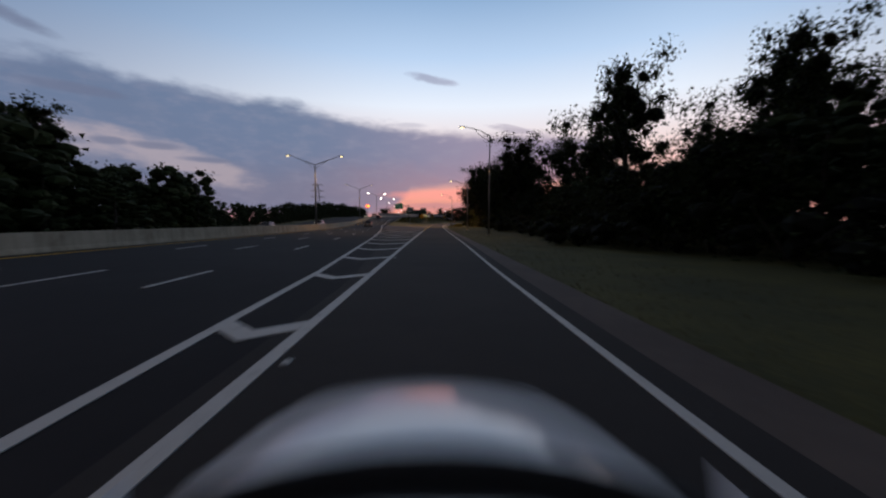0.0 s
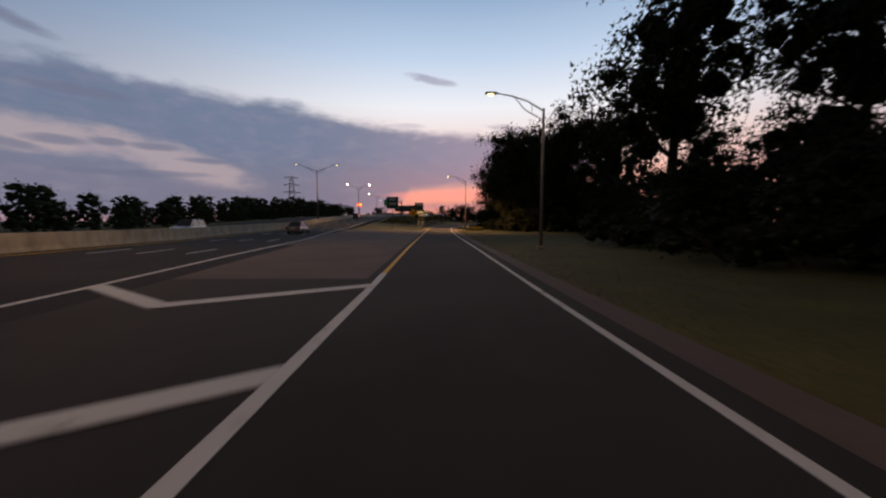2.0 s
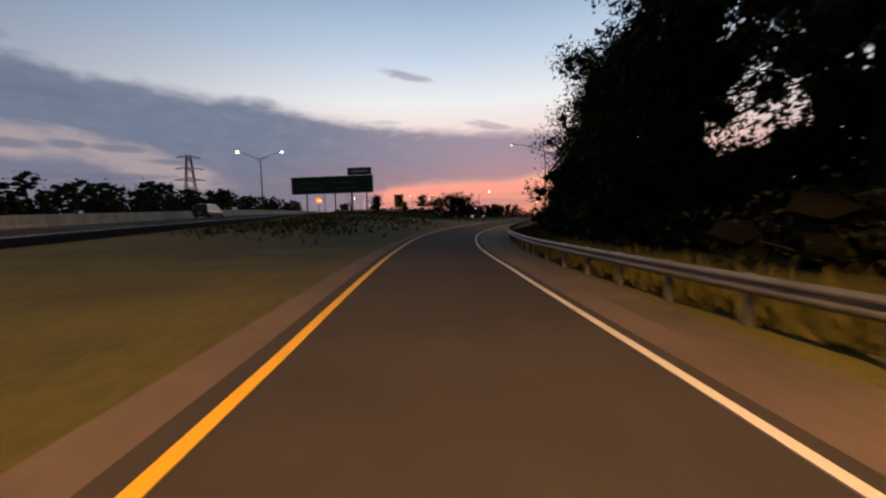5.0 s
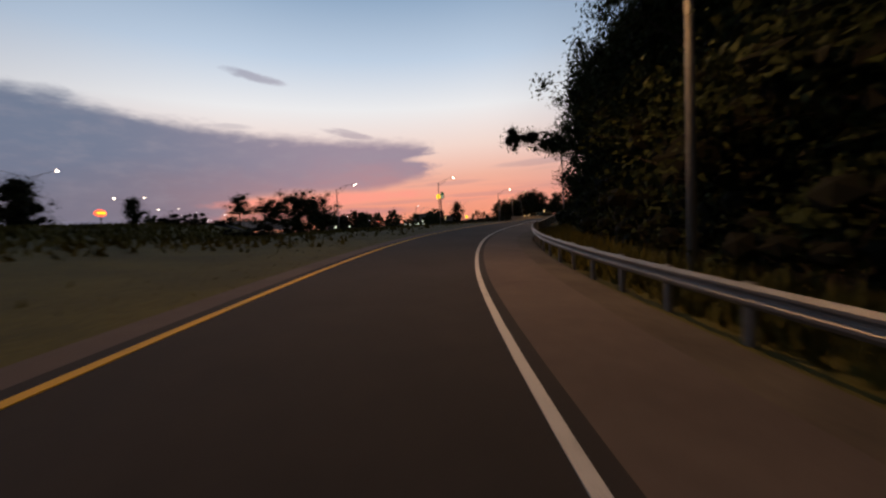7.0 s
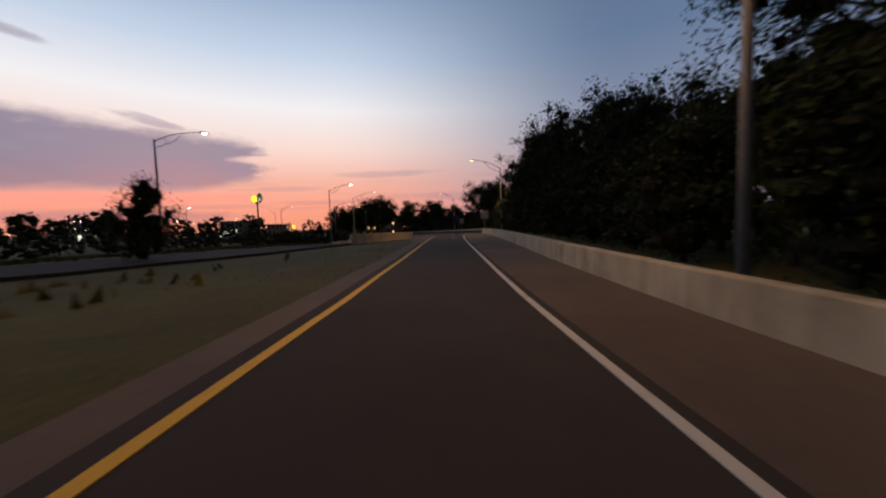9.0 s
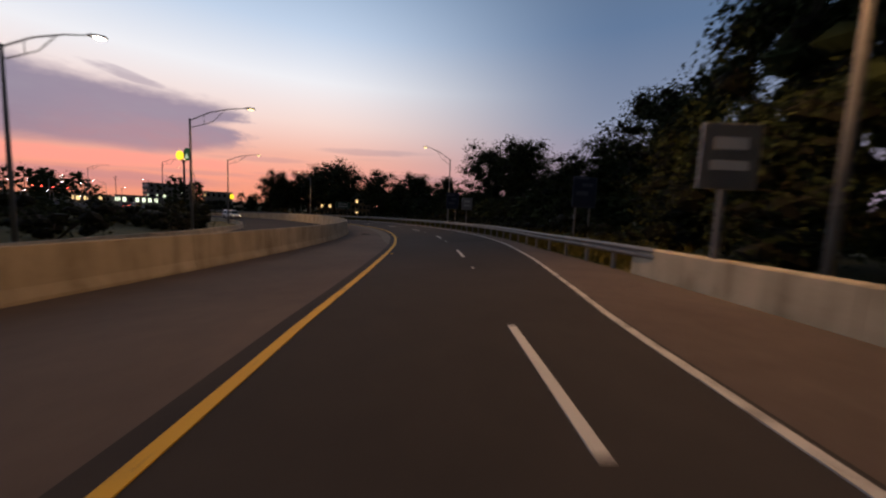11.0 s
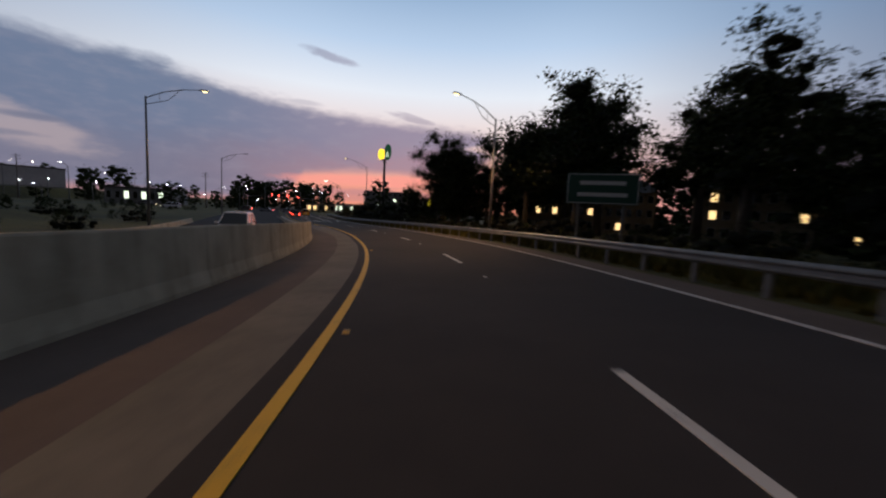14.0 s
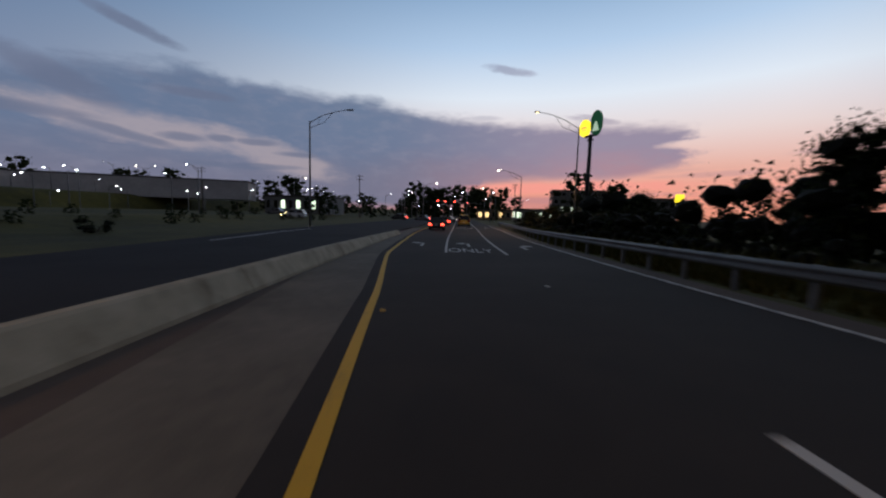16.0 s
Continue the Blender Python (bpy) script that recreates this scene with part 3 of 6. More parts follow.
part("gore", swept(lambda s: [(hw_edge_u(s) + .5, -.10), (LEFT_LINE(s) - .3, -.10), (LEFT_LINE(s) - .3, -.008), (hw_edge_u(s) + .5, -.008)], -60, 62, 1.5), M_ASPHALT_NEW, road)
part("gore", swept(lambda s: [(hw_edge_u(s) + .5, -.10), (LEFT_LINE(s) - .3, -.10), (LEFT_LINE(s) - .3, -.010), (hw_edge_u(s) + .5, -.010)], 62, 112, 1.5), M_SHOULDER, road,
     "pale worn paved nose between road and ramp")
for k in range(-3, 12):                                    # chevrons painted on the gore
    s_end = 5.75 + 5.5 * k
    a, b = hw_edge_u(s_end) + .1, LEFT_LINE(s_end) - .1
    if b - a < .9 or s_end > 66:
        continue
    w, mid_u, deep = .5, a + .46 * (b - a), min(2.2, .44 * (b - a))
    g = Geo()
    for (u0, p0), (u1, p1) in (((a, s_end), (mid_u, s_end - deep)), ((mid_u, s_end - deep), (b, s_end))):
        vs = [on_road(p, u, h) for h in (0, .012) for u, p in ((u0, p0 - w / 2), (u1, p1 - w / 2), (u1, p1 + w / 2), (u0, p0 + w / 2))]
        g.put(vs, [(4, 5, 6, 7), (0, 1, 5, 4), (1, 2, 6, 5), (2, 3, 7, 6), (3, 0, 4, 7)])
    part("chevron_marking", g, M_WHITE, road)

# ---- barriers and rails ----


def guardrail(u, s0, s1, label):
    """A W-beam rail on steel posts, the beam towards the road."""
    top = thing("guardrail", Matrix(), label, "guardrail", "guardrails along the ramp")
    wave = [(0, .44), (.055, .50), (.055, .535), (0, .585), (0, .615), (.055, .665), (.055, .70), (0, .76)]
    ring = [(-a, h) for a, h in wave] + [(-a + .012, h) for a, h in reversed(wave)]
    part("rail", swept(lambda s: [(u(s) + a, h) for a, h in ring], s0, s1, 1.5), M_STEEL, top)
    post = Geo().box((.11, 0, .30), (.10, .15, .92), chamfer=.01).box((.045, 0, .60), (.05, .13, .30), chamfer=.01).mesh("post", M_STEEL)
    for s in np.arange(s0 + .3, s1, 1.905):
        ob = part("post", post, M_STEEL, top)
        ob.matrix_basis = road_pose(s, u(s))
    return top


RAIL_A = table([(120, 6.2), (132, 5.0), (145, 3.9), (158, 3.82), (171, 4.0), (183, 4.07), (196, 3.88), (209, 4.2), (216, 4.5)])
guardrail(RAIL_A, 122, 215, "galvanised W-beam guardrail along the ramp shoulder")
RAIL_B = table([(284, 6.1), (297, 6.25), (310, 7.3), (322, 7.7), (350, 7.75), (373, 7.8), (386, 7.5), (397, 7.25), (411, 6.95), (430, 7.1), (470, 8.0)])
guardrail(RAIL_B, 288, 470, "galvanised steel guardrail beside the outer shoulder")


def concrete_wall(name, u, s0, s1, height, label, shape, length=6.0, place=None, group=""):
    top = thing(name, Matrix(), label, "barrier", group)
    k = max(1, round((s1 - s0) / length))
    for a, b in zip(np.linspace(s0, s1, k + 1), np.linspace(s0, s1, k + 1)[1:]):
        part("wall_segment", swept(lambda s: [(u(s) + p, q * height(s)) for p, q in shape], a + .01, b - .01, 1.5, place), M_CONCRETE, top)
    return top


JERSEY = [(-.22, -.12), (.22, -.12), (.22, .05), (.135, .26), (.09, .97), (.07, 1.0), (-.07, 1.0), (-.09, .97), (-.135, .26), (-.22, .05)]
concrete_wall("concrete_barrier", lambda s: BARRIER(s) - .22, 266, 399, table([(266, .95), (280, 1.05), (304, 1.1), (330, 1.3), (345, 1.45), (364, 1.4), (380, 1.2), (391, 1.02), (396, .72), (399, .45)]),
              "stained concrete median barrier between the two ramps", JERSEY)
concrete_wall("concrete_barrier", lambda s: BARRIER(s) - .22, 399.2, 436, table([(399, .58), (418, .5), (436, .3)]),
              "low stained concrete median nose", [(-.25, -.12), (.34, -.12), (.34, .12), (.10, .92), (.05, 1.0), (-.12, 1.0), (-.25, .85)])
PARAPET = [(-.13, -.25), (.22, -.25), (.22, 1.0), (-.06, 1.0), (-.09, .96)]
concrete_wall("concrete_parapet", table([(212, 4.3), (218, 4.85), (225, 4.9), (235, 4.65), (243, 4.7), (252, 5.0), (270, 5.5), (290, 6.3)]), 213, 289, lambda s: .72, "weathered concrete bridge parapet beside the shoulder", PARAPET)
concrete_wall("median_wall", lambda y: -.4, -120, 860, lambda y: 1.0, "pale concrete wall along the highway median", JERSEY, 12.0, on_highway)
# far carriageway of the highway
far_way = part("highway", swept(lambda y: [(-20, -.11), (-1.5, -.11), (-1.5, -.008), (-20, -.008)], -120, 900, 3, on_highway), M_ASPHALT)
tagged(far_way, "far carriageway of the highway, grey asphalt", "road", kind="structure")
# the ramp that comes the other way beyond the barrier
OPP_IN, OPP_OUT = (lambda s: BARRIER(min(s, 440)) - .55), table([(262, -19), (300, -16.6), (400, -16.4), (430, -16), (700, -14)])
opp = part("road", swept(slab(OPP_OUT, OPP_IN, -.012, .1), 262, 700, 1.5), M_ASPHALT)
tagged(opp, "asphalt ramp for oncoming traffic behind the barrier", "road", kind="structure")
part("edge_line", swept(lambda s: [(OPP_OUT(s) + 2.0, 0), (OPP_OUT(s) + 2.16, 0), (OPP_OUT(s) + 2.16, .01), (OPP_OUT(s) + 2.0, .01)], 262, 440, 1.5), M_WHITE, opp)
SPUR_P, SPUR_W = on_road(262, -14.3), road_at(262)[3]
SPUR_R = 70.0


def on_spur(q, u, h=0.0):
    """A point on the oncoming ramp's way in from the highway, q metres before it joins the barrier."""
    a = q / SPUR_R
    left, back = Vector((-math.cos(SPUR_W), -math.sin(SPUR_W), 0)), Vector((math.sin(SPUR_W), -math.cos(SPUR_W), 0))
    p = SPUR_P + left * (SPUR_R * (1 - math.cos(a))) + back * (SPUR_R * math.sin(a)) + (back * math.sin(a) - left * math.cos(a)) * u
    return Vector((p.x, p.y, float(ground_height(p.x, p.y)) + .13 + h))


part("lead_in", swept(lambda q: [(-4.6, -.25), (4.3, -.25), (4.3, 0), (-4.6, 0)], -.2, 84, 2.0, on_spur), M_ASPHALT, opp, "asphalt lead-in of the oncoming ramp")
concrete_wall("concrete_kerb_wall", lambda s: OPP_OUT(s) - .1, 286, 414, table([(286, .25), (300, .5), (414, .5)]), "low pale concrete wall along the oncoming ramp", JERSEY)

# ---- street lamps ----


def cobra_lamp(m, height, arm, label, lit=True, wood=False, far=False, bulb=None):
    """A tapered pole with a truss arm that reaches to its left and a flat lamp head."""
    top = thing("street_lamp", m, label, "street lamp", "street lamps")
    part("pole", Geo().tube([(0, 0, -.4), (0, 0, height * .5), (0, 0, height)], [.13, .105, .075], 10), M_WOOD_POLE if wood else M_POLE, top, smooth=True)
    part("base_plate", Geo().box((0, 0, .04), (.42, .42, .2), chamfer=.03), M_CONCRETE, top)
    rise = .30 * arm
    part("arm", Geo().tube([(0, 0, height - .15), (-arm * .35, 0, height + rise * .5), (-arm * .7, 0, height + rise * .85), (-arm, 0, height + rise)], [.05, .045, .04, .032], 6)
         .tube([(0, 0, height - .75), (-arm * .4, 0, height - .10), (-arm * .62, 0, height + rise * .74)], [.035, .03, .025], 6)
         .tube([(-arm * .25, 0, height - .33), (-arm * .25, 0, height + rise * .35)], .02, 5), M_POLE, top)
    head = part("lamp_head", Geo().loft([[(-arm - x, y * w, height + rise + z * q) for y, z in ((-1, -.5), (1, -.5), (1.0, .2), (.5, 1), (-.5, 1), (-1.0, .2))]
                                         for x, w, q in ((-.1, .05, .05), (.1, .12, .09), (.45, .17, .10), (.68, .15, .09), (.76, .06, .04))]), M_POLE, top)
    if lit:
        part("lens", Geo().ball((-arm - .42, 0, height + rise - .055), .19 if not far else .2, 6, 10, (1.25, .8, .5)), bulb or (M_LAMP_FAR if far else M_LAMP), head, "glowing lamp lens", True)
    return top


def lamp_on_road(s, u, height, arm, label, turn=0.0, **kw):
    return cobra_lamp(road_pose(s, u, -.05, turn), height, arm, label, **kw)


PLAIN = "grey metal street lamp with a lit cobra head"
lamp_on_road(45.9, 7.0, 12.2, 3.0, PLAIN)
lamp_on_road(75.5, 7.0, 8.9, 3.0, PLAIN)
lamp_on_road(124, 5.3, 9.5, 3.0, PLAIN)
lamp_on_road(188.6, 6.6, 11.5, 4.6, PLAIN)
lamp_on_road(235.6, 6.05, 9.6, 3.9, "grey metal street lamp behind the bridge parapet")
lamp_on_road(286, 8.8, 10.0, 4.0, PLAIN)
lamp_on_road(331.4, 11.1, 9.75, 4.0, PLAIN, turn=12)
lamp_on_road(384.2, 10.9, 10.3, 4.0, PLAIN, turn=15)
lamp_on_road(453.9, 16.3, 13.6, 5.4, PLAIN, turn=10)
lamp_on_road(478, 13.0, 9.6, 4.0, PLAIN, far=True)
lamp_on_road(530, 13.0, 9.6, 4.0, PLAIN, far=True)
for s, u, h in ((314.5, -17.6, 9.6), (355.2, -17.6, 10.4), (398.4, -17.9, 12.1), (445.4, -16.0, 11.8)):
    lamp_on_road(s, u, h, 4.2, "tall street lamp beside the oncoming ramp", turn=180, lit=s < 440)
for x, y, h, w in ((14.7, 248.7, 9.5, 200), (40.3, 261, 10.4, 170), (70, 282, 10, 150), (60, 520, 10, 180), (40, 470, 10, 180), (82, 470, 10, 200)):
    z = float(ground_height(x, y))
    cobra_lamp(pose(x, y, z, 0, 0, w), h, 3.5, "grey street lamp on the grass", far=True)


def double_lamp(m, height, arm, far):
    top = thing("street_lamp", m, "tall highway lamp with two lit arms on the median wall", "street lamp", "double street lamps on the median")
    part("pole", Geo().tube([(0, 0, -.2), (0, 0, height * .5), (0, 0, height)], [.17, .14, .10], 10), M_POLE, top, smooth=True)
    for s in (-1, 1):
        part("arm", Geo().tube([(0, 0, height - .1), (s * arm * .4, 0, height + .5), (s * arm, 0, height + 1.5)], [.07, .06, .045], 6)
             .tube([(0, 0, height - .8), (s * arm * .45, 0, height + .45)], .035, 5), M_POLE, top)
        head = part("lamp_head", Geo().loft([[(s * (arm + x), y * w, height + 1.5 + z * q) for y, z in ((-1, -.5), (1, -.5), (1, .2), (.5, 1), (-.5, 1), (-1, .2))]
                                             for x, w, q in ((-.1, .05, .05), (.1, .15, .11), (.5, .2, .12), (.85, .07, .05))]), M_POLE, top)
        part("lens", Geo().ball((s * (arm + .42), 0, height + 1.42), .18 if not far else .24, 6, 10, (1.3, .9, .55)), M_LAMP if not far else M_LAMP_FAR, head, "glowing lamp lens", True)
    return top


for k, y in enumerate((-6, 68, 141, 214, 287, 360, 433, 506, 580, 655)):
    p = on_highway(y, -.4, .95)
    double_lamp(pose(*p, 0, 0, 5), 10.9 if y < 100 else 11.5, 4.3, y > 150)

# ---- signs ----


def bars(parent, rows, y, mat, name="legend_bar"):
    """Plain bars in place of writing: (x, z, width, height)."""
    for x, z, w, h in rows:
        part(name, Geo().box((x, y, z), (w, .008, h)), mat, parent)


def panel_sign(name, m, width, height, foot, posts, face, label, legend=(), border=True, tab=None, post_mat=None, thick=.05, ink=None):
    """A sign board facing -y on upright posts; foot is the height of its lower edge."""
    top = thing(name, m, label, "road sign", "road signs")
    board = part("panel", Geo().box((0, 0, foot + height / 2), (width, thick, height), chamfer=.012), face, top)
    if border:
        for x, z, w, h in ((0, foot + height - .06, width - .12, .035), (0, foot + .06, width - .12, .035), (-width / 2 + .06, foot + height / 2, .035, height - .12), (width / 2 - .06, foot + height / 2, .035, height - .12)):
            part("border", Geo().box((x, -thick / 2 - .004, z), (w, .006, h)), ink or M_SIGN_WHITE, board)
    bars(board, legend, -thick / 2 - .006, ink or M_SIGN_WHITE)
    if tab:
        w, h, x = tab
        part("tab_panel", Geo().box((x, 0, foot + height + h / 2 + .03), (w, thick, h), chamfer=.012), face, top)
        bars(board, ((x, foot + height + h / 2 + .03, w * .7, h * .3),), -thick / 2 - .006, M_SIGN_WHITE)
    for x in posts:
        part("post", Geo().box((x, .09, (foot + height * .9) / 2 - .3), (.12, .1, foot + height * .9 + .6), chamfer=.01), post_mat or M_POLE, top)
    return top


def facing_pose(x, y, heading, z=None):
    return pose(x, y, float(ground_height(x, y)) if z is None else z, 0, 0, heading)


LEGEND = tuple((x, z, w, .22) for x, z, w in ((-3.6, 5.35, 3.2), (1.8, 5.35, 4.6), (-3.2, 4.75, 4.2), (2.2, 4.75, 3.6)))
panel_sign("highway_sign", facing_pose(-13.2, 169.8, -9, 1.1), 9.4, 1.9, 3.8, (-3.0, .3, 3.9), M_GREEN, "large dark green guide sign with white legend bars on steel posts",
           tuple((x * .68, z - .35, w * .62, h * .8) for x, z, w, h in LEGEND), tab=(2.7, .8, 3.2), ink=M_LEGEND_DIM)
panel_sign("highway_sign", facing_pose(-11.0, 117, 4), 2.1, 2.1, 3.7, (0,), M_GREEN, "square green exit sign with white legend bars on a post", ((0, 5.3, 1.2, .3), (0, 4.6, 1.3, .35)))
panel_sign("highway_sign", facing_pose(-6.8, 128, 4), 1.5, .75, 3.0, (-.4, .4), M_GREEN, "small green guide sign on two posts", ((0, 3.4, 1.1, .2),))


def chevron_sign(m, label):
    top = thing("chevron_sign", m, label, "road sign", "chevron signs on the curve")
    board = part("panel", Geo().box((0, 0, 2.55), (.92, .03, 1.2), chamfer=.008), M_SIGN_YELLOW, top)
    g = Geo()
    for sgn in (1, -1):
        vs = [(-.26, 0, sgn * .52), (.06, 0, sgn * .52), (.36, 0, 0), (.04, 0, 0)]
        vs = [(x, yy, 2.55 + z) for yy in (-.026, -.018) for x, _, z in vs]
        fs = [(0, 1, 2, 3), (7, 6, 5, 4), (0, 4, 5, 1), (1, 5, 6, 2), (2, 6, 7, 3), (3, 7, 4, 0)]
        g.put(vs, fs if sgn < 0 else [f[::-1] for f in fs])
    part("arrow", g, M_BLACK, board, "black chevron pointing right")
    part("post", Geo().box((0, .045, 1.3), (.06, .05, 3.2), chamfer=.006), M_POLE, top)
    return top


for s, u, turn in ((164.2, -6.95, 10), (181, -7.5, 14)):
    chevron_sign(road_pose(s, u, .5, turn), "yellow and black chevron sign on a steel post")


def diamond_sign(m):
    top = thing("warning_sign", m, "yellow diamond warning sign on a steel post", "road sign")
    part("panel", Geo().box((0, 0, 2.9), (1.1, .03, 1.1), Matrix.Rotation(radians(45), 4, "Y"), .01), M_SIGN_YELLOW, top)
    part("symbol", Geo().box((0, -.02, 2.9), (.16, .012, .7)).box((.12, -.02, 3.1), (.3, .012, .12)), M_BLACK, top)
    part("post", Geo().box((0, .045, 1.5), (.07, .05, 3.6), chamfer=.006), M_POLE, top)


diamond_sign(road_pose(121, -4.6, 0))
for s, u in ((286, 6.2), (319, 8.3)):
    panel_sign("route_sign", road_pose(s, u, .1, -3), 1.25, 1.35, 2.1, (0,), M_SIGN_BACK, "pale square route sign on a steel post", ((0, 3.05, .7, .25), (0, 2.6, .8, .2)), border=False)
panel_sign("service_sign", road_pose(329, 10.6, -.1, 6), 2.0, 2.25, 2.5, (-.6, .6), M_BLUE, "blue service sign with pale legend bars on two posts",
           ((-.3, 4.4, 1.1, .2), (.2, 3.9, .9, .25), (-.2, 3.3, 1.0, .3)), ink=M_LEGEND_DIM)
panel_sign("service_sign", road_pose(303.9, 12.4, -.1, 6), 2.0, 2.25, 2.25, (-.6, .6), M_BLUE, "blue service sign with pale legend bars on two posts",
           ((-.3, 4.4, 1.1, .2), (.2, 3.9, .9, .25), (-.2, 3.3, 1.0, .3)), ink=M_LEGEND_DIM)
panel_sign("street_sign", facing_pose(123.5, 330.5, -32), 3.5, 1.6, 2.4, (-1.1, 1.1), M_GREEN, "dark green guide sign on two posts under the trees", ((0, 3.5, 2.2, .2), (0, 2.9, 2.4, .2)))


def gantry(m, label):
    """A single tall post with a truss arm and a lit green sign."""
    top = thing("overhead_sign", m, label, "road sign", "road signs")
    part("post", Geo().tube([(0, 0, -1.5), (0, 0, 8.2)], [.28, .24], 12), M_POLE, top, smooth=True)
    part("truss", Geo().tube([(0, 0, 7.7), (-6.5, 0, 7.7)], .09, 6).tube([(0, 0, 6.9), (-6.5, 0, 6.9)], .09, 6)
         .tube([(0, 0, 6.9), (-1.1, 0, 7.7), (-2.2, 0, 6.9), (-3.3, 0, 7.7), (-4.4, 0, 6.9), (-5.5, 0, 7.7), (-6.5, 0, 6.9)], .05, 5), M_POLE, top)
    board = part("panel", Geo().box((-6.0, -.2, 7.0), (4.8, .06, 3.0), chamfer=.02), M_SIGN_GREEN_GLOW, top, "floodlit green panel")
    part("tab_panel", Geo().box((-5.2, -.2, 8.8), (2.2, .06, .6), chamfer=.02), M_SIGN_GREEN_GLOW, top)
    bars(board, ((-6.0, 7.7, 3.2, .32), (-6.3, 7.0, 2.6, .32), (-5.8, 6.2, 2.2, .4)), -.24, M_SIGN_WHITE)
    return top


gantry(facing_pose(-22.6, 230.5, 8, 3.7), "overhead green guide sign on a cantilever post, floodlit")


def pole_sign(m):
    """A tall pole with a round yellow emblem beside a dark oval one, both lit."""
    top = thing("pole_sign", m, "tall pole sign with a yellow emblem and a green-edged panel", "sign")
    part("pole", Geo().tube([(0, 0, -6), (0, 0, 16.5)], [.6, .42], 12), M_BLACK, top, smooth=True)
    part("bracket", Geo().box((0, 0, 16.6), (3.6, .5, .5), chamfer=.05).box((0, 0, 15.6), (1.8, .5, .4), chamfer=.05), M_BLACK, top)

    def disc(cx, cz, rx, rz, y0, y1):
        ring = [(cx + rx * math.cos(a), cz + rz * math.sin(a)) for a in (2 * math.pi * j / 28 for j in range(28))]
        return Geo().loft([[(x, y, z) for x, z in ring] for y in (y0, y1)])
    part("yellow_panel", disc(-2.0, 18.8, 1.75, 2.1, .25, -.25), M_SIGN_GLOW, top, "glowing yellow round panel", False)
    green = part("green_panel", disc(1.75, 19.4, 1.75, 3.0, .25, -.25), M_SIGN_GREEN_GLOW, top, "dim green oval panel")
    part("emblem_bar", Geo().loft([[(x, y, z) for x, z in ((.75, 17.5), (2.75, 17.5), (2.2, 19.2), (1.75, 19.9), (1.3, 19.2))] for y in (-.22, -.32)]), M_SIGN_PALE_GLOW, green, "pale lit wedge")
    part("emblem_bar", Geo().box((-2.0, -.3, 18.9), (2.0, .1, .35)).box((-2.0, -.3, 18.2), (1.6, .1, .25)), M_SIGN_RED_GLOW, top)
    return top


pole_sign(facing_pose(126.2, 463, -55, 4.6))

# ---- power pylon far behind the highway ----
pylon = thing("power_pylon", facing_pose(-97.6, 285, 20), "grey steel lattice power pylon", "pylon")
for sx in (-1, 1):
    for sy in (-1, 1):
        part("leg", Geo().tube([(sx * 4.2, sy * 4.2, -1), (sx * 1.6, sy * 1.6, 18), (sx * .7, sy * .7, 30)], .2, 5), M_POLE, pylon)
for z in (5, 10, 14, 18, 22, 26):
    w = np.interp(z, [0, 18, 30], [4.2, 1.6, .7])
    w2 = np.interp(z + 4, [0, 18, 30], [4.2, 1.6, .7])
    g = Geo()
    for sy in (-1, 1):
        g.tube([(-w, sy * w, z), (w2, sy * w2, z + 4)], .09, 4).tube([(w, sy * w, z), (-w2, sy * w2, z + 4)], .09, 4)
        g.tube([(sy * w, -w, z), (sy * w2, w2, z + 4)], .09, 4)
    part("bracing", g, M_POLE, pylon)
for z, a in ((20, 5.5), (24.5, 5.0), (29, 4.2)):
    part("cross_arm", Geo().tube([(-a, 0, z), (0, 0, z + 1.0), (a, 0, z)], .14, 5).tube([(-a, 0, z), (a, 0, z)], .12, 5), M_POLE, pylon)

# ---- trees ----


GOLD = (1 + 5 ** .5) / 2
KERNEL_V = np.array([(a, b * GOLD, 0) for a in (-1, 1) for b in (-1, 1)] + [(0, a, b * GOLD) for a in (-1, 1) for b in (-1, 1)]
                    + [(a * GOLD, 0, b) for a in (-1, 1) for b in (-1, 1)]) / math.hypot(1, GOLD)
KERNEL_F = [f for f in itertools.combinations(range(12), 3)
            if all(np.linalg.norm(KERNEL_V[i] - KERNEL_V[j]) < 1.1 for i, j in itertools.combinations(f, 2))]


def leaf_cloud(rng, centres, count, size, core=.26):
    """Leaf sprays in clumps: small bent leaves outside, a solid ragged filler lump within."""
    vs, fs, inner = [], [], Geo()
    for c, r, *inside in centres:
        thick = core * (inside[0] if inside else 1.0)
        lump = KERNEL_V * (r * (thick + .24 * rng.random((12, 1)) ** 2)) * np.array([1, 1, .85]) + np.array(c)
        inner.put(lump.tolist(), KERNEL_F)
        for m, near, far, s0 in ((int(count * (r / 1.6) ** 2), .18, 1.12, size),):
            d = rng.normal(size=(m, 3))
            d /= np.linalg.norm(d, axis=1)[:, None] + 1e-9
            p = np.array(c) + d * (r * (near + (far - near) * rng.random((m, 1)))) * np.array([1, 1, .85])
            a = rng.normal(size=(m, 3))
            a /= np.linalg.norm(a, axis=1)[:, None]
            b = np.cross(a, rng.normal(size=(m, 3)))
            b /= np.linalg.norm(b, axis=1)[:, None] + 1e-9
            s = s0 * (.5 + rng.random((m, 1)))
            q = np.stack([p - a * s * .85, p + b * s * .5 + a * s * .65, p - b * s * .5 + a * s * .65], 1)
            k = len(vs)
            vs += q.reshape(-1, 3).tolist()
            fs += [(k + 3 * i, k + 3 * i + 1, k + 3 * i + 2) for i in range(m)]
    return vs, fs, inner


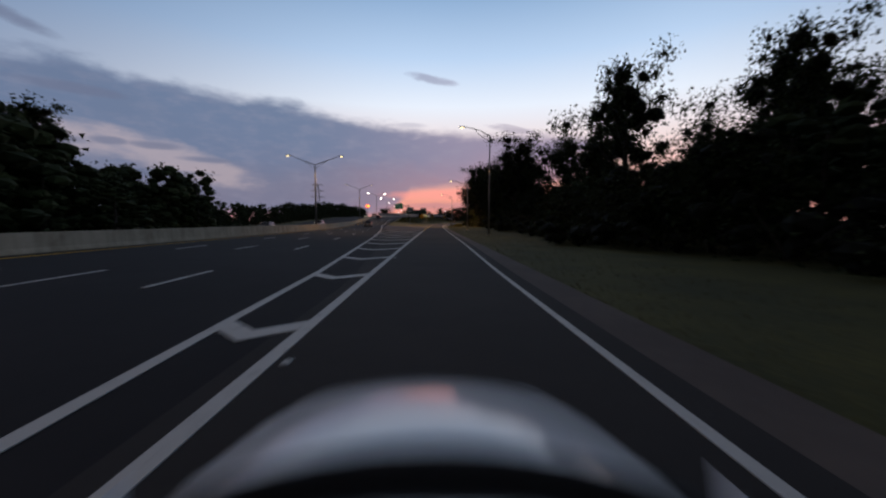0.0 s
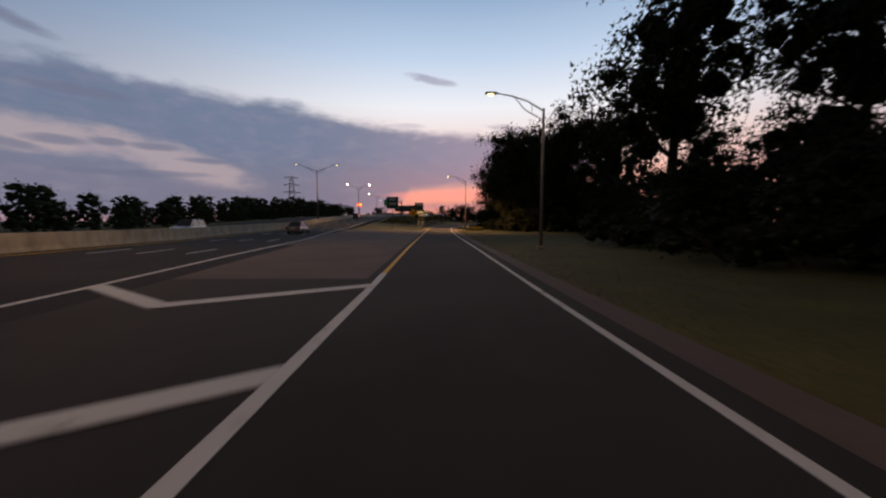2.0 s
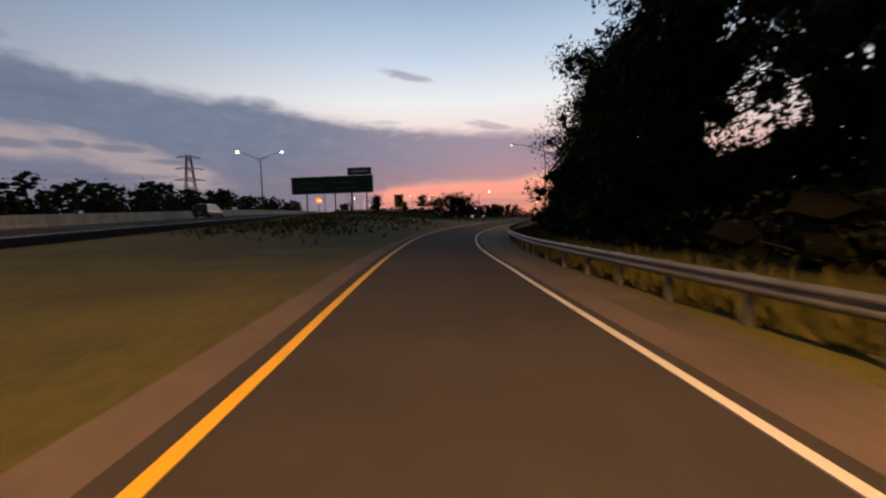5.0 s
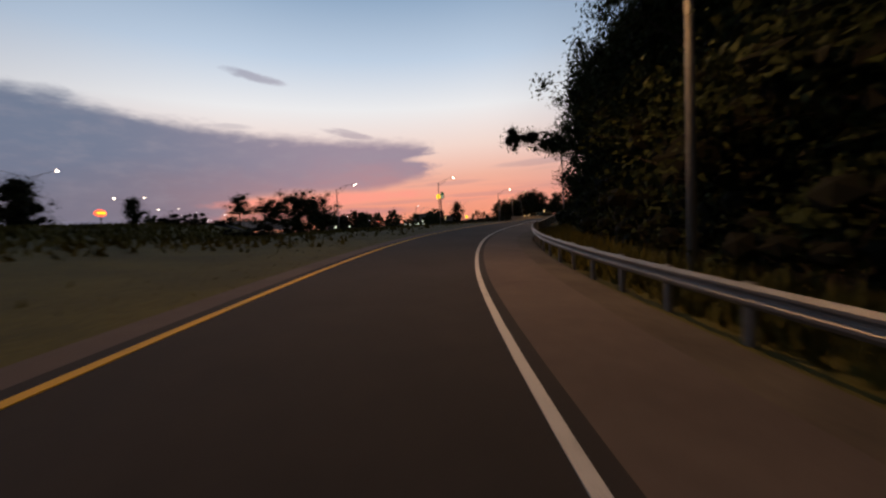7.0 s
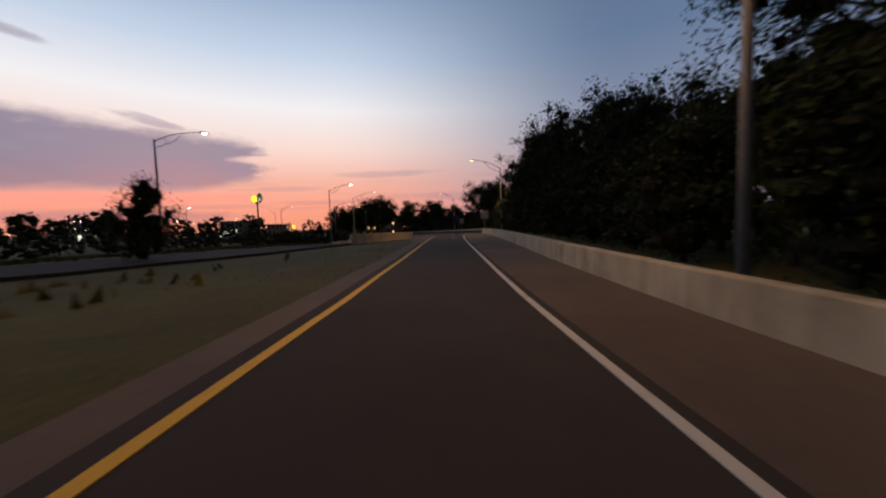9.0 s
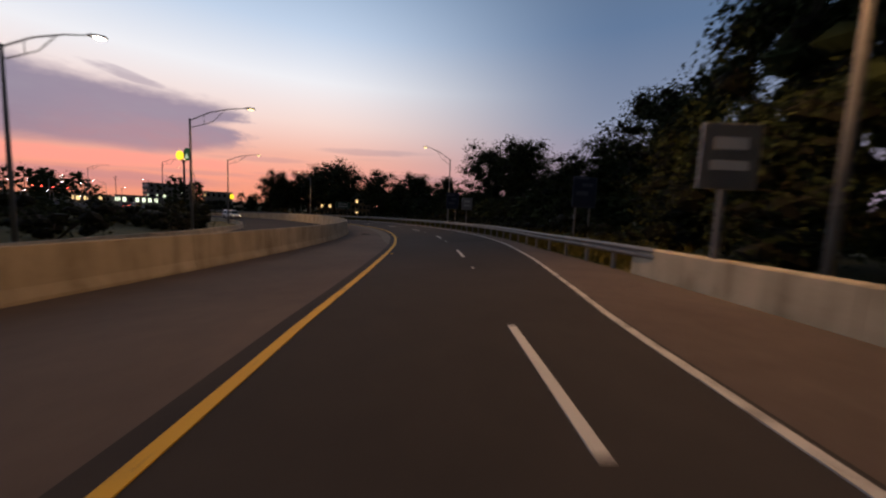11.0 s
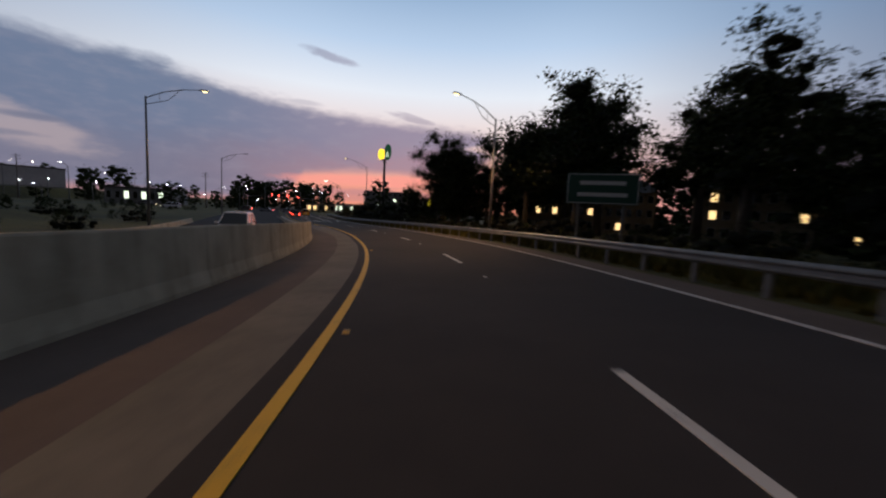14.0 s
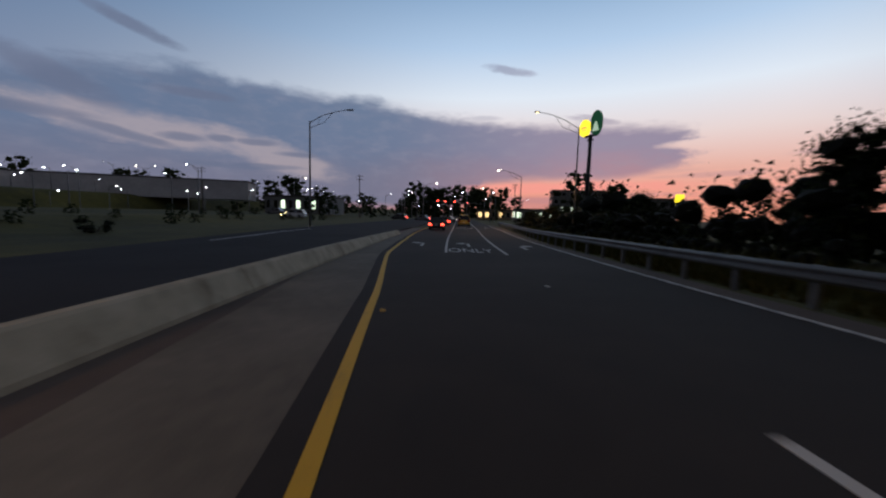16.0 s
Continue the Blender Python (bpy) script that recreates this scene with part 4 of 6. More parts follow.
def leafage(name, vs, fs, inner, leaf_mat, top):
    """Leaves and, in a second near-black material, the filler lumps that stand in for the crown's inner shade."""
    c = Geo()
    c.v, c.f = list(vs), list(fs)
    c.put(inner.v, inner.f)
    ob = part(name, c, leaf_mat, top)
    ob.data.materials.append(M_CROWN_SHADE)
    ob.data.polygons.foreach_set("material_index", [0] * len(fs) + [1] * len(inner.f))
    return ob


def make_tree(seed, height, spread, first, limbs, leaf, count=150, size=.30, leaf_mat=None, low=False, overhang=None, label="broadleaf tree with a dark ragged crown"):
    """A tapered trunk, forking limbs and a crown of leaf sprays with gaps."""
    rng = np.random.default_rng(seed)
    top = thing("tree", Matrix(), label, "tree", "trees along the road")
    g = Geo()
    lean = rng.normal(size=2) * .03 * height
    trunk = [(0, 0, -.5), (lean[0] * .2, lean[1] * .2, height * .25), (lean[0] * .6, lean[1] * .6, height * .55), (lean[0], lean[1], height * .86)]
    r0 = .022 * height
    g.tube(trunk, [r0 * 1.25, r0 * .85, r0 * .55, r0 * .15], 8)
    clumps = []
    for i in range(limbs):
        f = first + (1 - first) * (i + rng.random() * .8) / limbs
        f = min(f, .97)
        z0 = height * .86 * f
        a = i * 2.4 + rng.normal() * .5
        reach = spread * (1 - .55 * max(0, (f - .45) / .55) ** 1.6) * (.65 + .5 * rng.random())
        if low:
            reach *= .6 + .4 * math.sin(math.pi * min(1, f + .15))
        base = np.array([lean[0] * f, lean[1] * f, z0])
        tip = base + np.array([math.cos(a) * reach, math.sin(a) * reach, reach * (.25 + .35 * rng.random())])
        tip[2] = min(tip[2], height * .97)
        mid = base * .5 + tip * .5 + np.array([0, 0, -.06 * reach])
        g.tube([base, mid, tip], [r0 * .38 * (1.1 - f * .6), r0 * .22, r0 * .08], 5, cap=False)
        for q in (1.0, .68, .40):
            if q == .40 and rng.random() < .35:
                continue
            c = base * (1 - q) + tip * q + rng.normal(size=3) * .09 * spread
            clumps.append((c, leaf * (.65 + .6 * rng.random()) * (1 if q > .5 else .85), .45 if q > .9 else 1.25))
            if rng.random() < .6:
                c2 = c + rng.normal(size=3) * .22 * spread * np.array([1, 1, .6])
                clumps.append((c2, leaf * (.40 + .4 * rng.random()), .35))
                g.tube([mid, c2], [r0 * .12, r0 * .04], 4, cap=False)
    clumps.append((np.array([lean[0], lean[1], height * .93]), leaf * .9, .4))
    for i in range(limbs // 2):                             # the inner crown
        f = first + (.92 - first) * (i + .5) / (limbs // 2)
        a, q = rng.random() * 6.28, spread * .38 * rng.random()
        clumps.append((np.array([lean[0] * f + q * math.cos(a), lean[1] * f + q * math.sin(a), height * .92 * f]), leaf * (.9 + .3 * rng.random()), 1.7))
    if overhang:                                            # one long limb that reaches out to local +x
        end = np.array(overhang)
        root = np.array([lean[0] * .4, lean[1] * .4, height * .42])
        bend = root * .45 + end * .55 + np.array([0, 0, .10 * height])
        g.tube([root, bend, end], [r0 * .5, r0 * .3, r0 * .1], 6, cap=False)
        for q in np.linspace(.25, 1, 13):
            c = root * (1 - q) ** 2 + 2 * bend * q * (1 - q) + end * q * q
            clumps.append((c + rng.normal(size=3) * .5, 1.2 + .5 * rng.random(), 1.5))
            clumps.append((c + rng.normal(size=3) * .8 + np.array([0, 0, -.5]), .9))
    part("trunk", g, M_BARK, top, smooth=True)
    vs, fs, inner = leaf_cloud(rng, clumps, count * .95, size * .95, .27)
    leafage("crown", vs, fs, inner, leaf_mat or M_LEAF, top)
    return top


def make_bush(seed, height, spread, count=105, size=.12, label="dense dark roadside bush"):
    rng = np.random.default_rng(seed)
    top = thing("bush", Matrix(), label, "bush", "bushes along the road")
    g = Geo()
    clumps = []
    for i in range(9):
        a, q = i * 2.4, (.25 + .75 * rng.random())
        tip = np.array([math.cos(a) * spread * q, math.sin(a) * spread * q, height * (.35 + .5 * rng.random() * (1.2 - q * .6))])
        g.tube([(0, 0, -.2), tip * .5 + np.array([0, 0, .1]), tip], [.06, .04, .015], 4, cap=False)
        clumps.append((tip, spread * (.36 + .2 * rng.random())))
        clumps.append((tip * np.array([.9, .9, .45]), spread * .38))
    part("stem", g, M_BARK, top)
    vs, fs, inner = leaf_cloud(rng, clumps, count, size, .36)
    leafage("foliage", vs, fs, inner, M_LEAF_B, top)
    return top


OAKS = [make_tree(11, 20, 7.2, .30, 17, 2.3, 100, .24), make_tree(23, 20, 6.0, .36, 16, 2.2, 100, .24, M_LEAF_B), make_tree(37, 20, 8.4, .26, 18, 2.5, 95, .25),
        make_tree(41, 20, 5.2, .40, 15, 2.0, 105, .23), make_tree(59, 20, 6.6, .22, 18, 2.3, 100, .24, M_LEAF_B)]
PINE = make_tree(71, 20, 3.6, .40, 20, 1.25, 150, .22, label="tall slender tree with a sparse open crown")
LOW = [make_tree(83, 8, 3.8, .08, 15, 1.8, 100, .145, M_LEAF_B, True, None, "low bushy tree with a rounded dark crown"), make_tree(97, 8, 3.2, .10, 14, 1.6, 100, .145, None, True, None, "low bushy tree with a rounded dark crown")]
HIGH = make_tree(67, 20, 7.6, .56, 16, 2.1, 230, .16, label="tall tree with a bare trunk and a high spreading crown")
NEAR = make_tree(149, 20, 7.4, .24, 19, 2.2, 270, .155)
BUSHES = [make_bush(5, 3.2, 2.6), make_bush(6, 2.6, 2.9)]


def far_kind(seed, spread, first, limbs, leaf):
    """Leaves and trunk of a tree seen only from far off, as arrays."""
    rng = np.random.default_rng(seed)
    cl = []
    for i in range(int(limbs * 2.3)):                              # clumps fill an egg-shaped crown, the lower part widest
        f, a = (i + rng.random()) / int(limbs * 2.3), i * 2.4 + rng.random()
        wide = spread * (.45 + .55 * math.sin(math.pi * min(1, .28 + .74 * f))) * (1 - .5 * max(0, f - .6))
        q = wide * math.sqrt(rng.random()) * (.75 + .35 * rng.random())
        cl.append((np.array([math.cos(a) * q, math.sin(a) * q, 20 * (first * .6 + (.95 - first * .6) * f) - .06 * q]), leaf * (.72 + .45 * rng.random())))
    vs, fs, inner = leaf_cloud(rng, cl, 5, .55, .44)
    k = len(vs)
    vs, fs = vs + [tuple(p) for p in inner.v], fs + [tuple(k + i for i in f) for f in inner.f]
    g = Geo().tube([(0, 0, -1), (.2, .1, 16)], [.42, .12], 5)
    fs = [t for f in fs for t in ([f] if len(f) == 3 else [f[:3], (f[0], f[2], f[3])])]
    return np.array(vs), np.array(fs), np.array(g.v), g.f


FAR = [far_kind(101, 7.5, .14, 13, 2.7), far_kind(103, 6.0, .18, 12, 2.5), far_kind(107, 8.5, .12, 14, 2.9), far_kind(109, 5.0, .10, 13, 2.2)]
WOOD_V, WOOD_F, STEM = [], [], Geo()
WOOD_N = 0


def plant_far(x, y, height, wide=1.0):
    """Adds one tree to the far woods."""
    global WOOD_N
    vs, fs, tv, tf = PLANT.choice(FAR)
    a, k = PLANT.uniform(0, 6.28), height / 20
    rot = np.array([[math.cos(a), -math.sin(a), 0], [math.sin(a), math.cos(a), 0], [0, 0, 1]]).T @ np.diag([k * wide, k * wide, k])
    at = np.array([x, y, float(ground_height(x, y)) - .1])
    WOOD_V.append(vs @ rot + at)
    WOOD_F.append(fs + WOOD_N)
    WOOD_N += len(vs)
    STEM.put((tv @ rot + at).tolist(), tf)


def plant_far_su(s, u, height, wide=1.0):
    p = on_road(s, u)
    plant_far(p.x, p.y, height, wide)


USED = set()
PLANT = random.Random(4)


def plant(proto, x, y, height, wide=1.0, z=None, turn=None):
    """A copy of a grown plant, scaled to its height."""
    full = {"tree": 20.0, "bush": 3.0}[proto.name.split(".")[0]]
    if proto in LOW:
        full = 8.0
    k = height / full
    m = pose(x, y, (float(ground_height(x, y)) if z is None else z) - .05, 0, 0, PLANT.uniform(0, 360) if turn is None else turn) @ Matrix.Diagonal((k * wide, k * wide, k, 1))
    if proto not in USED:
        USED.add(proto)
        proto.matrix_basis = m
        return proto
    return copy_thing(proto, m @ Matrix.Diagonal((*(1 / q for q in proto.scale), 1)))


def plant_su(proto, s, u, height, wide=1.0, turn=None):
    p = on_road(s, u)
    return plant(proto, p.x, p.y, height, wide, None, turn)


# right of the ramp, first straight
for s, u, h, k, w in ((16, 34, 21, 1, 1), (22, 17, 8, 4, 1), (27.5, 27, 16.5, 0, .85), (36, 37, 18, 2, .8), (41, 32, 11.5, 2, 1), (50, 26, 23, 0, .9), (59.5, 26.5, 17.5, 1, .9), (66, 30, 12, 4, 1),
                      (78, 17, 20, 1, .95), (74, 26.5, 19, 2, .9), (86, 25, 11, 1, 1), (110, 28, 19, 2, .75), (117, 29, 22, 0, .85), (122, 25, 23, 4, .85), (122, 19, 17, 3, .9), (128, 14.5, 20, 4, .75), (133, 20, 23, 2, .8), (138, 27, 23, 0, .85),
                      (139, 14, 22, 1, .9), (146, 20, 24, 0, .9), (153, 15, 19, 4, 1)):
    plant_su(OAKS[k], s, u, h, w)
for s in np.arange(-8, 160, 5.6):
    off_u = PLANT.uniform(16, 21) if not 84 < s < 118 else PLANT.uniform(24, 30)
    plant_su(PLANT.choice(LOW), s, off_u, PLANT.uniform(5, 7.5) if not 84 < s < 118 else PLANT.uniform(7, 9), 1.2)
    plant_su(PLANT.choice(BUSHES), s + 2.5, off_u - PLANT.uniform(2, 4), PLANT.uniform(2, 3.6), 1.3)
    plant_far_su(s, off_u + PLANT.uniform(14, 20), PLANT.uniform(8, 12) if not 70 < s < 118 else PLANT.uniform(8, 10), 1.2)
# inside of the right-hand curve: a wall of trees behind the rail
for s in np.arange(158, 226, 5.2):
    plant_su(NEAR if 182 < s < 206 else PLANT.choice(OAKS), s, PLANT.uniform(11.3, 14), np.interp(s, [158, 174, 184, 192, 202, 215], [7.5, 8.5, 10, 12.5, 15, 16]) * PLANT.uniform(.95, 1.12), 1.0 if s < 207 else .82)
    plant_su(PLANT.choice(LOW), s + 1.5, PLANT.uniform(10, 11.5), PLANT.uniform(6, 9.5), 1.0)
    plant_su(PLANT.choice(BUSHES), s + 3, PLANT.uniform(8.6, 9.6), PLANT.uniform(2.2, 3.4), .9)
    plant_far_su(s + 2, PLANT.uniform(18, 26), np.interp(s, [158, 190, 205], [7, 9, 15]) * PLANT.uniform(.9, 1.15), 1.1)
for s, u, h, w in ((163.5, 14.5, 18, 1.0), (172.5, 13.4, 17, 1.0), (157, 14.5, 16.5, 1.0), (199, 12.6, 18.5, .8)):
    plant_su(HIGH, s, u, h, w)
BOUGH = make_tree(131, 20, 4.5, .22, 21, 1.95, 270, .15, overhang=(10.2, .4, 12.2), label="broadleaf tree with a bough hanging over the ramp")
plant_su(BOUGH, 224.5, 9.9, 17.5, 1.0, math.degrees(road_at(224.5)[3]) + 180)
plant_su(OAKS[2], 216, 12.0, 18, .7, 40)
plant_su(NEAR, 239.5, 13.6, 13.5, .95, 20)
# behind the parapet and beyond
for s in np.arange(230, 296, 5.6):
    plant_su(PLANT.choice(OAKS), s, PLANT.uniform(12.2, 13.8), np.interp(s, [230, 243, 248, 256, 262, 272, 282, 296], [7.4, 7.8, 9, 10.9, 12.3, 13.1, 13.3, 12.6]) * PLANT.uniform(.95, 1.06), .85)
    plant_su(PLANT.choice(LOW), s + 2, PLANT.uniform(9.6, 11.5), PLANT.uniform(5, 7), 1.1)
    plant_far_su(s + 1, PLANT.uniform(13, 16), np.interp(s, [230, 246, 262, 296], [6, 7, 10.5, 11]), 1.2)
    plant_far_su(s + 2.5, PLANT.uniform(24, 32), PLANT.uniform(12, 15), 1.1)

# right of the left-hand curve
for x, y, h, k in ((133, 289, 15, 2), (146, 275, 14.5, 0), (139, 297, 18, 4), (128.5, 284, 15, 1), (152, 290, 14, 1), (126, 268, 13, 3), (131, 278, 9, 1), (130, 303, 10, 3), (142, 362, 18, 2), (150, 330, 13, 3),
                   (147, 345, 15, 1), (140, 372, 15, 0), (148, 388, 14, 2), (127, 366, 11, 4), (131, 353, 12, 1), (134, 365, 14, 2), (128, 339, 12.5, 3), (130, 328, 10.5, 1), (131.5, 319, 9, 4), (106, 257, 14, 0), (111, 260, 15, 3), (114, 270.5, 9.5, 1), (121, 267, 12.5, 2), (140, 352, 16, 0), (149, 318, 10, 4), (153, 306, 7.5, 2), (145, 311, 7, 1), (134, 331, 10, 3), (157, 340, 15, 2), (155, 325, 11, 0)):
    plant(OAKS[k], x, y, h, 1.25)
plant(NEAR, 126.3, 367.0, 13, 1.05, None, 200)
plant(NEAR, 125.6, 373.0, 12, 1.0, None, 75)
for x, y, h, k in ((130.5, 378, 8.5, 0), (137, 380, 9.5, 3), (134, 383, 6.5, 1), (128.2, 373.5, 8.5, 4)):
    plant(OAKS[k], x, y, h, 1.3, None, 70 * k)
plant_su(LOW[1], 420, 18, 6.2, 1.0)
for s in np.arange(298, 425, 6.0):
    if 366 < s < 414:
        plant_far_su(s, PLANT.uniform(44, 58), PLANT.uniform(9, 12), 1.3)
        continue
    plant_su(PLANT.choice(LOW), s, PLANT.uniform(17, 22) if s < 372 else PLANT.uniform(24, 36), PLANT.uniform(4, 6.5), 1.2)
    plant_far_su(s, PLANT.uniform(34, 48), PLANT.uniform(7, 9) if 340 < s < 372 else PLANT.uniform(11, 16), 1.2)
for s in np.arange(300, 470, 5):
    plant_su(PLANT.choice(BUSHES), s, PLANT.uniform(11.5, 13.5), PLANT.uniform(1.3, 2.2), 1.2)
# left of the highway
for k in range(70):
    y = -20 + 5.4 * k + PLANT.uniform(-2, 2)
    h = np.interp(y, [0, 40, 75, 90, 150, 200, 360], [14, 14.5, 12, 6, 6.5, 8.5, 9]) * PLANT.uniform(.75, 1.15)
    plant_far(HW_X(y) - PLANT.uniform(26, 34), y, h, 1.3)
    plant_far(HW_X(y) - PLANT.uniform(34, 48), y + 2.7, h * PLANT.uniform(.8, 1.15), 1.4)
    plant_far(HW_X(y) - PLANT.uniform(25, 32), y + 3.6, h * PLANT.uniform(.5, .85), 1.5)
    plant_far(HW_X(y) - PLANT.uniform(36, 50), y + 1.4, h * PLANT.uniform(.6, .9), 1.5)
    if y < 95 or 135 < y < 200:
        plant_far(HW_X(y) - PLANT.uniform(24, 30), y + 1.2, h * PLANT.uniform(.45, .6), 1.7)
        plant_far(HW_X(y) - PLANT.uniform(28, 38), y - 1.6, h * PLANT.uniform(.6, .75), 1.6)
for x, y, h in ((-58, 53, 20), (-57, 49, 17), (-62, 57, 16)):
    plant(PINE, x, y, h, 1.4)
for k in range(34):
    size_k = 1.0 if k < 20 else .5
    plant_su(PLANT.choice(BUSHES), 290 + 4.2 * k, PLANT.uniform(-34, -21), PLANT.uniform(1.5, 3.2) * size_k, 1.2)
    plant_far_su(290 + 4.2 * k, PLANT.uniform(-75, -45), PLANT.uniform(4, 8) * size_k, 1.3)
for k in range(16):
    plant_su(PLANT.choice(LOW + BUSHES), 418 + 4 * k, PLANT.uniform(13, 24), PLANT.uniform(2.6, 4.6), 1.1)
for k in range(70):
    plant_far_su(350 + 1.9 * k, PLANT.uniform(-44, -25), PLANT.uniform(1.6, 3.0) * (1 if k < 20 else .55), 1.7)
# on the grass between highway and ramp
plant(LOW[0], -14.4, 219.2, 4.3, .95)
plant(LOW[1], -8.0, 222, 2.8, 1.0)
plant(OAKS[4], 8.6, 282, 13, 1.3)
plant(OAKS[0], 2.5, 279, 11, 1.3)
plant(OAKS[2], 13.5, 285, 12, 1.2)
plant(OAKS[3], -4, 274, 8, 1.3)
plant(LOW[1], 20, 281, 6, 1.3)
plant(OAKS[1], 15, 288, 9.0, 1.1)
plant(OAKS[3], 26, 296, 8.0, 1.2)
plant(LOW[0], 36.4, 243.1, 4.4, .6)
for k in range(10):
    plant(PLANT.choice(BUSHES), PLANT.uniform(-8, 8), PLANT.uniform(216, 250), PLANT.uniform(.7, 1.5), 1.1)
for k in range(24):
    x, y = PLANT.uniform(-12, 40), PLANT.uniform(186, 285)
    if np.hypot(RX - x, RY - y).min() > 11 and min((on_spur(q, 0).xy - Vector((x, y))).length for q in range(0, 85, 4)) > 8:
        plant_far(x, y, PLANT.uniform(.4, .8), 1.8)
# undergrowth that closes the woods along the road
for s in np.arange(-10, 160, 3.6):
    gap = 84 < s < 118
    plant_far_su(s, PLANT.uniform(25, 31) if gap else PLANT.uniform(20, 26), PLANT.uniform(4.5, 6.5) if gap else PLANT.uniform(6, 8.5), 1.5)
for s in np.arange(298, 424, 3.0):
    if 366 < s < 414:
        plant_far_su(s, PLANT.uniform(48, 60), PLANT.uniform(7, 10), 1.3)
        plant_far_su(s, PLANT.uniform(14, 20), PLANT.uniform(1.0, 1.8), 1.3)
        continue
    plant_far_su(s, PLANT.uniform(16, 22) if s < 385 else PLANT.uniform(20, 30), PLANT.uniform(3.2, 5.0), 1.9)
    plant_far_su(s + 1.2, PLANT.uniform(24, 32), PLANT.uniform(5, 7) if s < 385 else PLANT.uniform(3, 4.5), 1.6)
for s in np.arange(156, 226, 4.0):
    plant_far_su(s, PLANT.uniform(11, 14), PLANT.uniform(4, 6), 1.3)
# far wood round the horizon
for k in range(90):
    a = radians(PLANT.uniform(-38, 80))
    d = PLANT.uniform(300, 460)
    plant_far(40 + d * math.sin(a), 180 + d * math.cos(a), PLANT.uniform(9, 15), 1.4)
for k in range(26):
    plant_far(PLANT.uniform(-40, 66), PLANT.uniform(455, 560), PLANT.uniform(5, 8), 1.5)
for k in range(22):
    plant_far(PLANT.uniform(40, 100), PLANT.uniform(560, 640), PLANT.uniform(14, 22), 1.2)

# the far woods as one mass
g = Geo()
g.v, g.f = np.concatenate(WOOD_V).tolist(), np.concatenate(WOOD_F).tolist()
woods = part("far_woods", g, M_LEAF)
tagged(woods, "dark distant woods along the horizon", "trees", kind="stuff")
part("trunk_mass", STEM, M_BARK, woods)

# ---- vehicles ----


def wheel(parent, x, y, r, w):
    t = part("wheel", Geo().loft([[(x + dx, y + q * math.cos(a), r + q * math.sin(a)) for a in (2 * math.pi * j / 18 for j in range(18))]
                                  for dx, q in ((-w / 2, r * .86), (-w * .38, r), (w * .38, r), (w / 2, r * .86))]), M_RUBBER, parent, "black rubber tyre")
    sgn = 1 if x > 0 else -1
    part("rim", Geo().loft([[(x + sgn * dx, y + q * math.cos(a), r + q * math.sin(a)) for a in (2 * math.pi * j / 14 for j in range(14))]
                            for dx, q in ((w * .30, r * .66), (w * .505, r * .64), (w * .46, r * .25), (w * .52, r * .1))]), M_RIM, t)


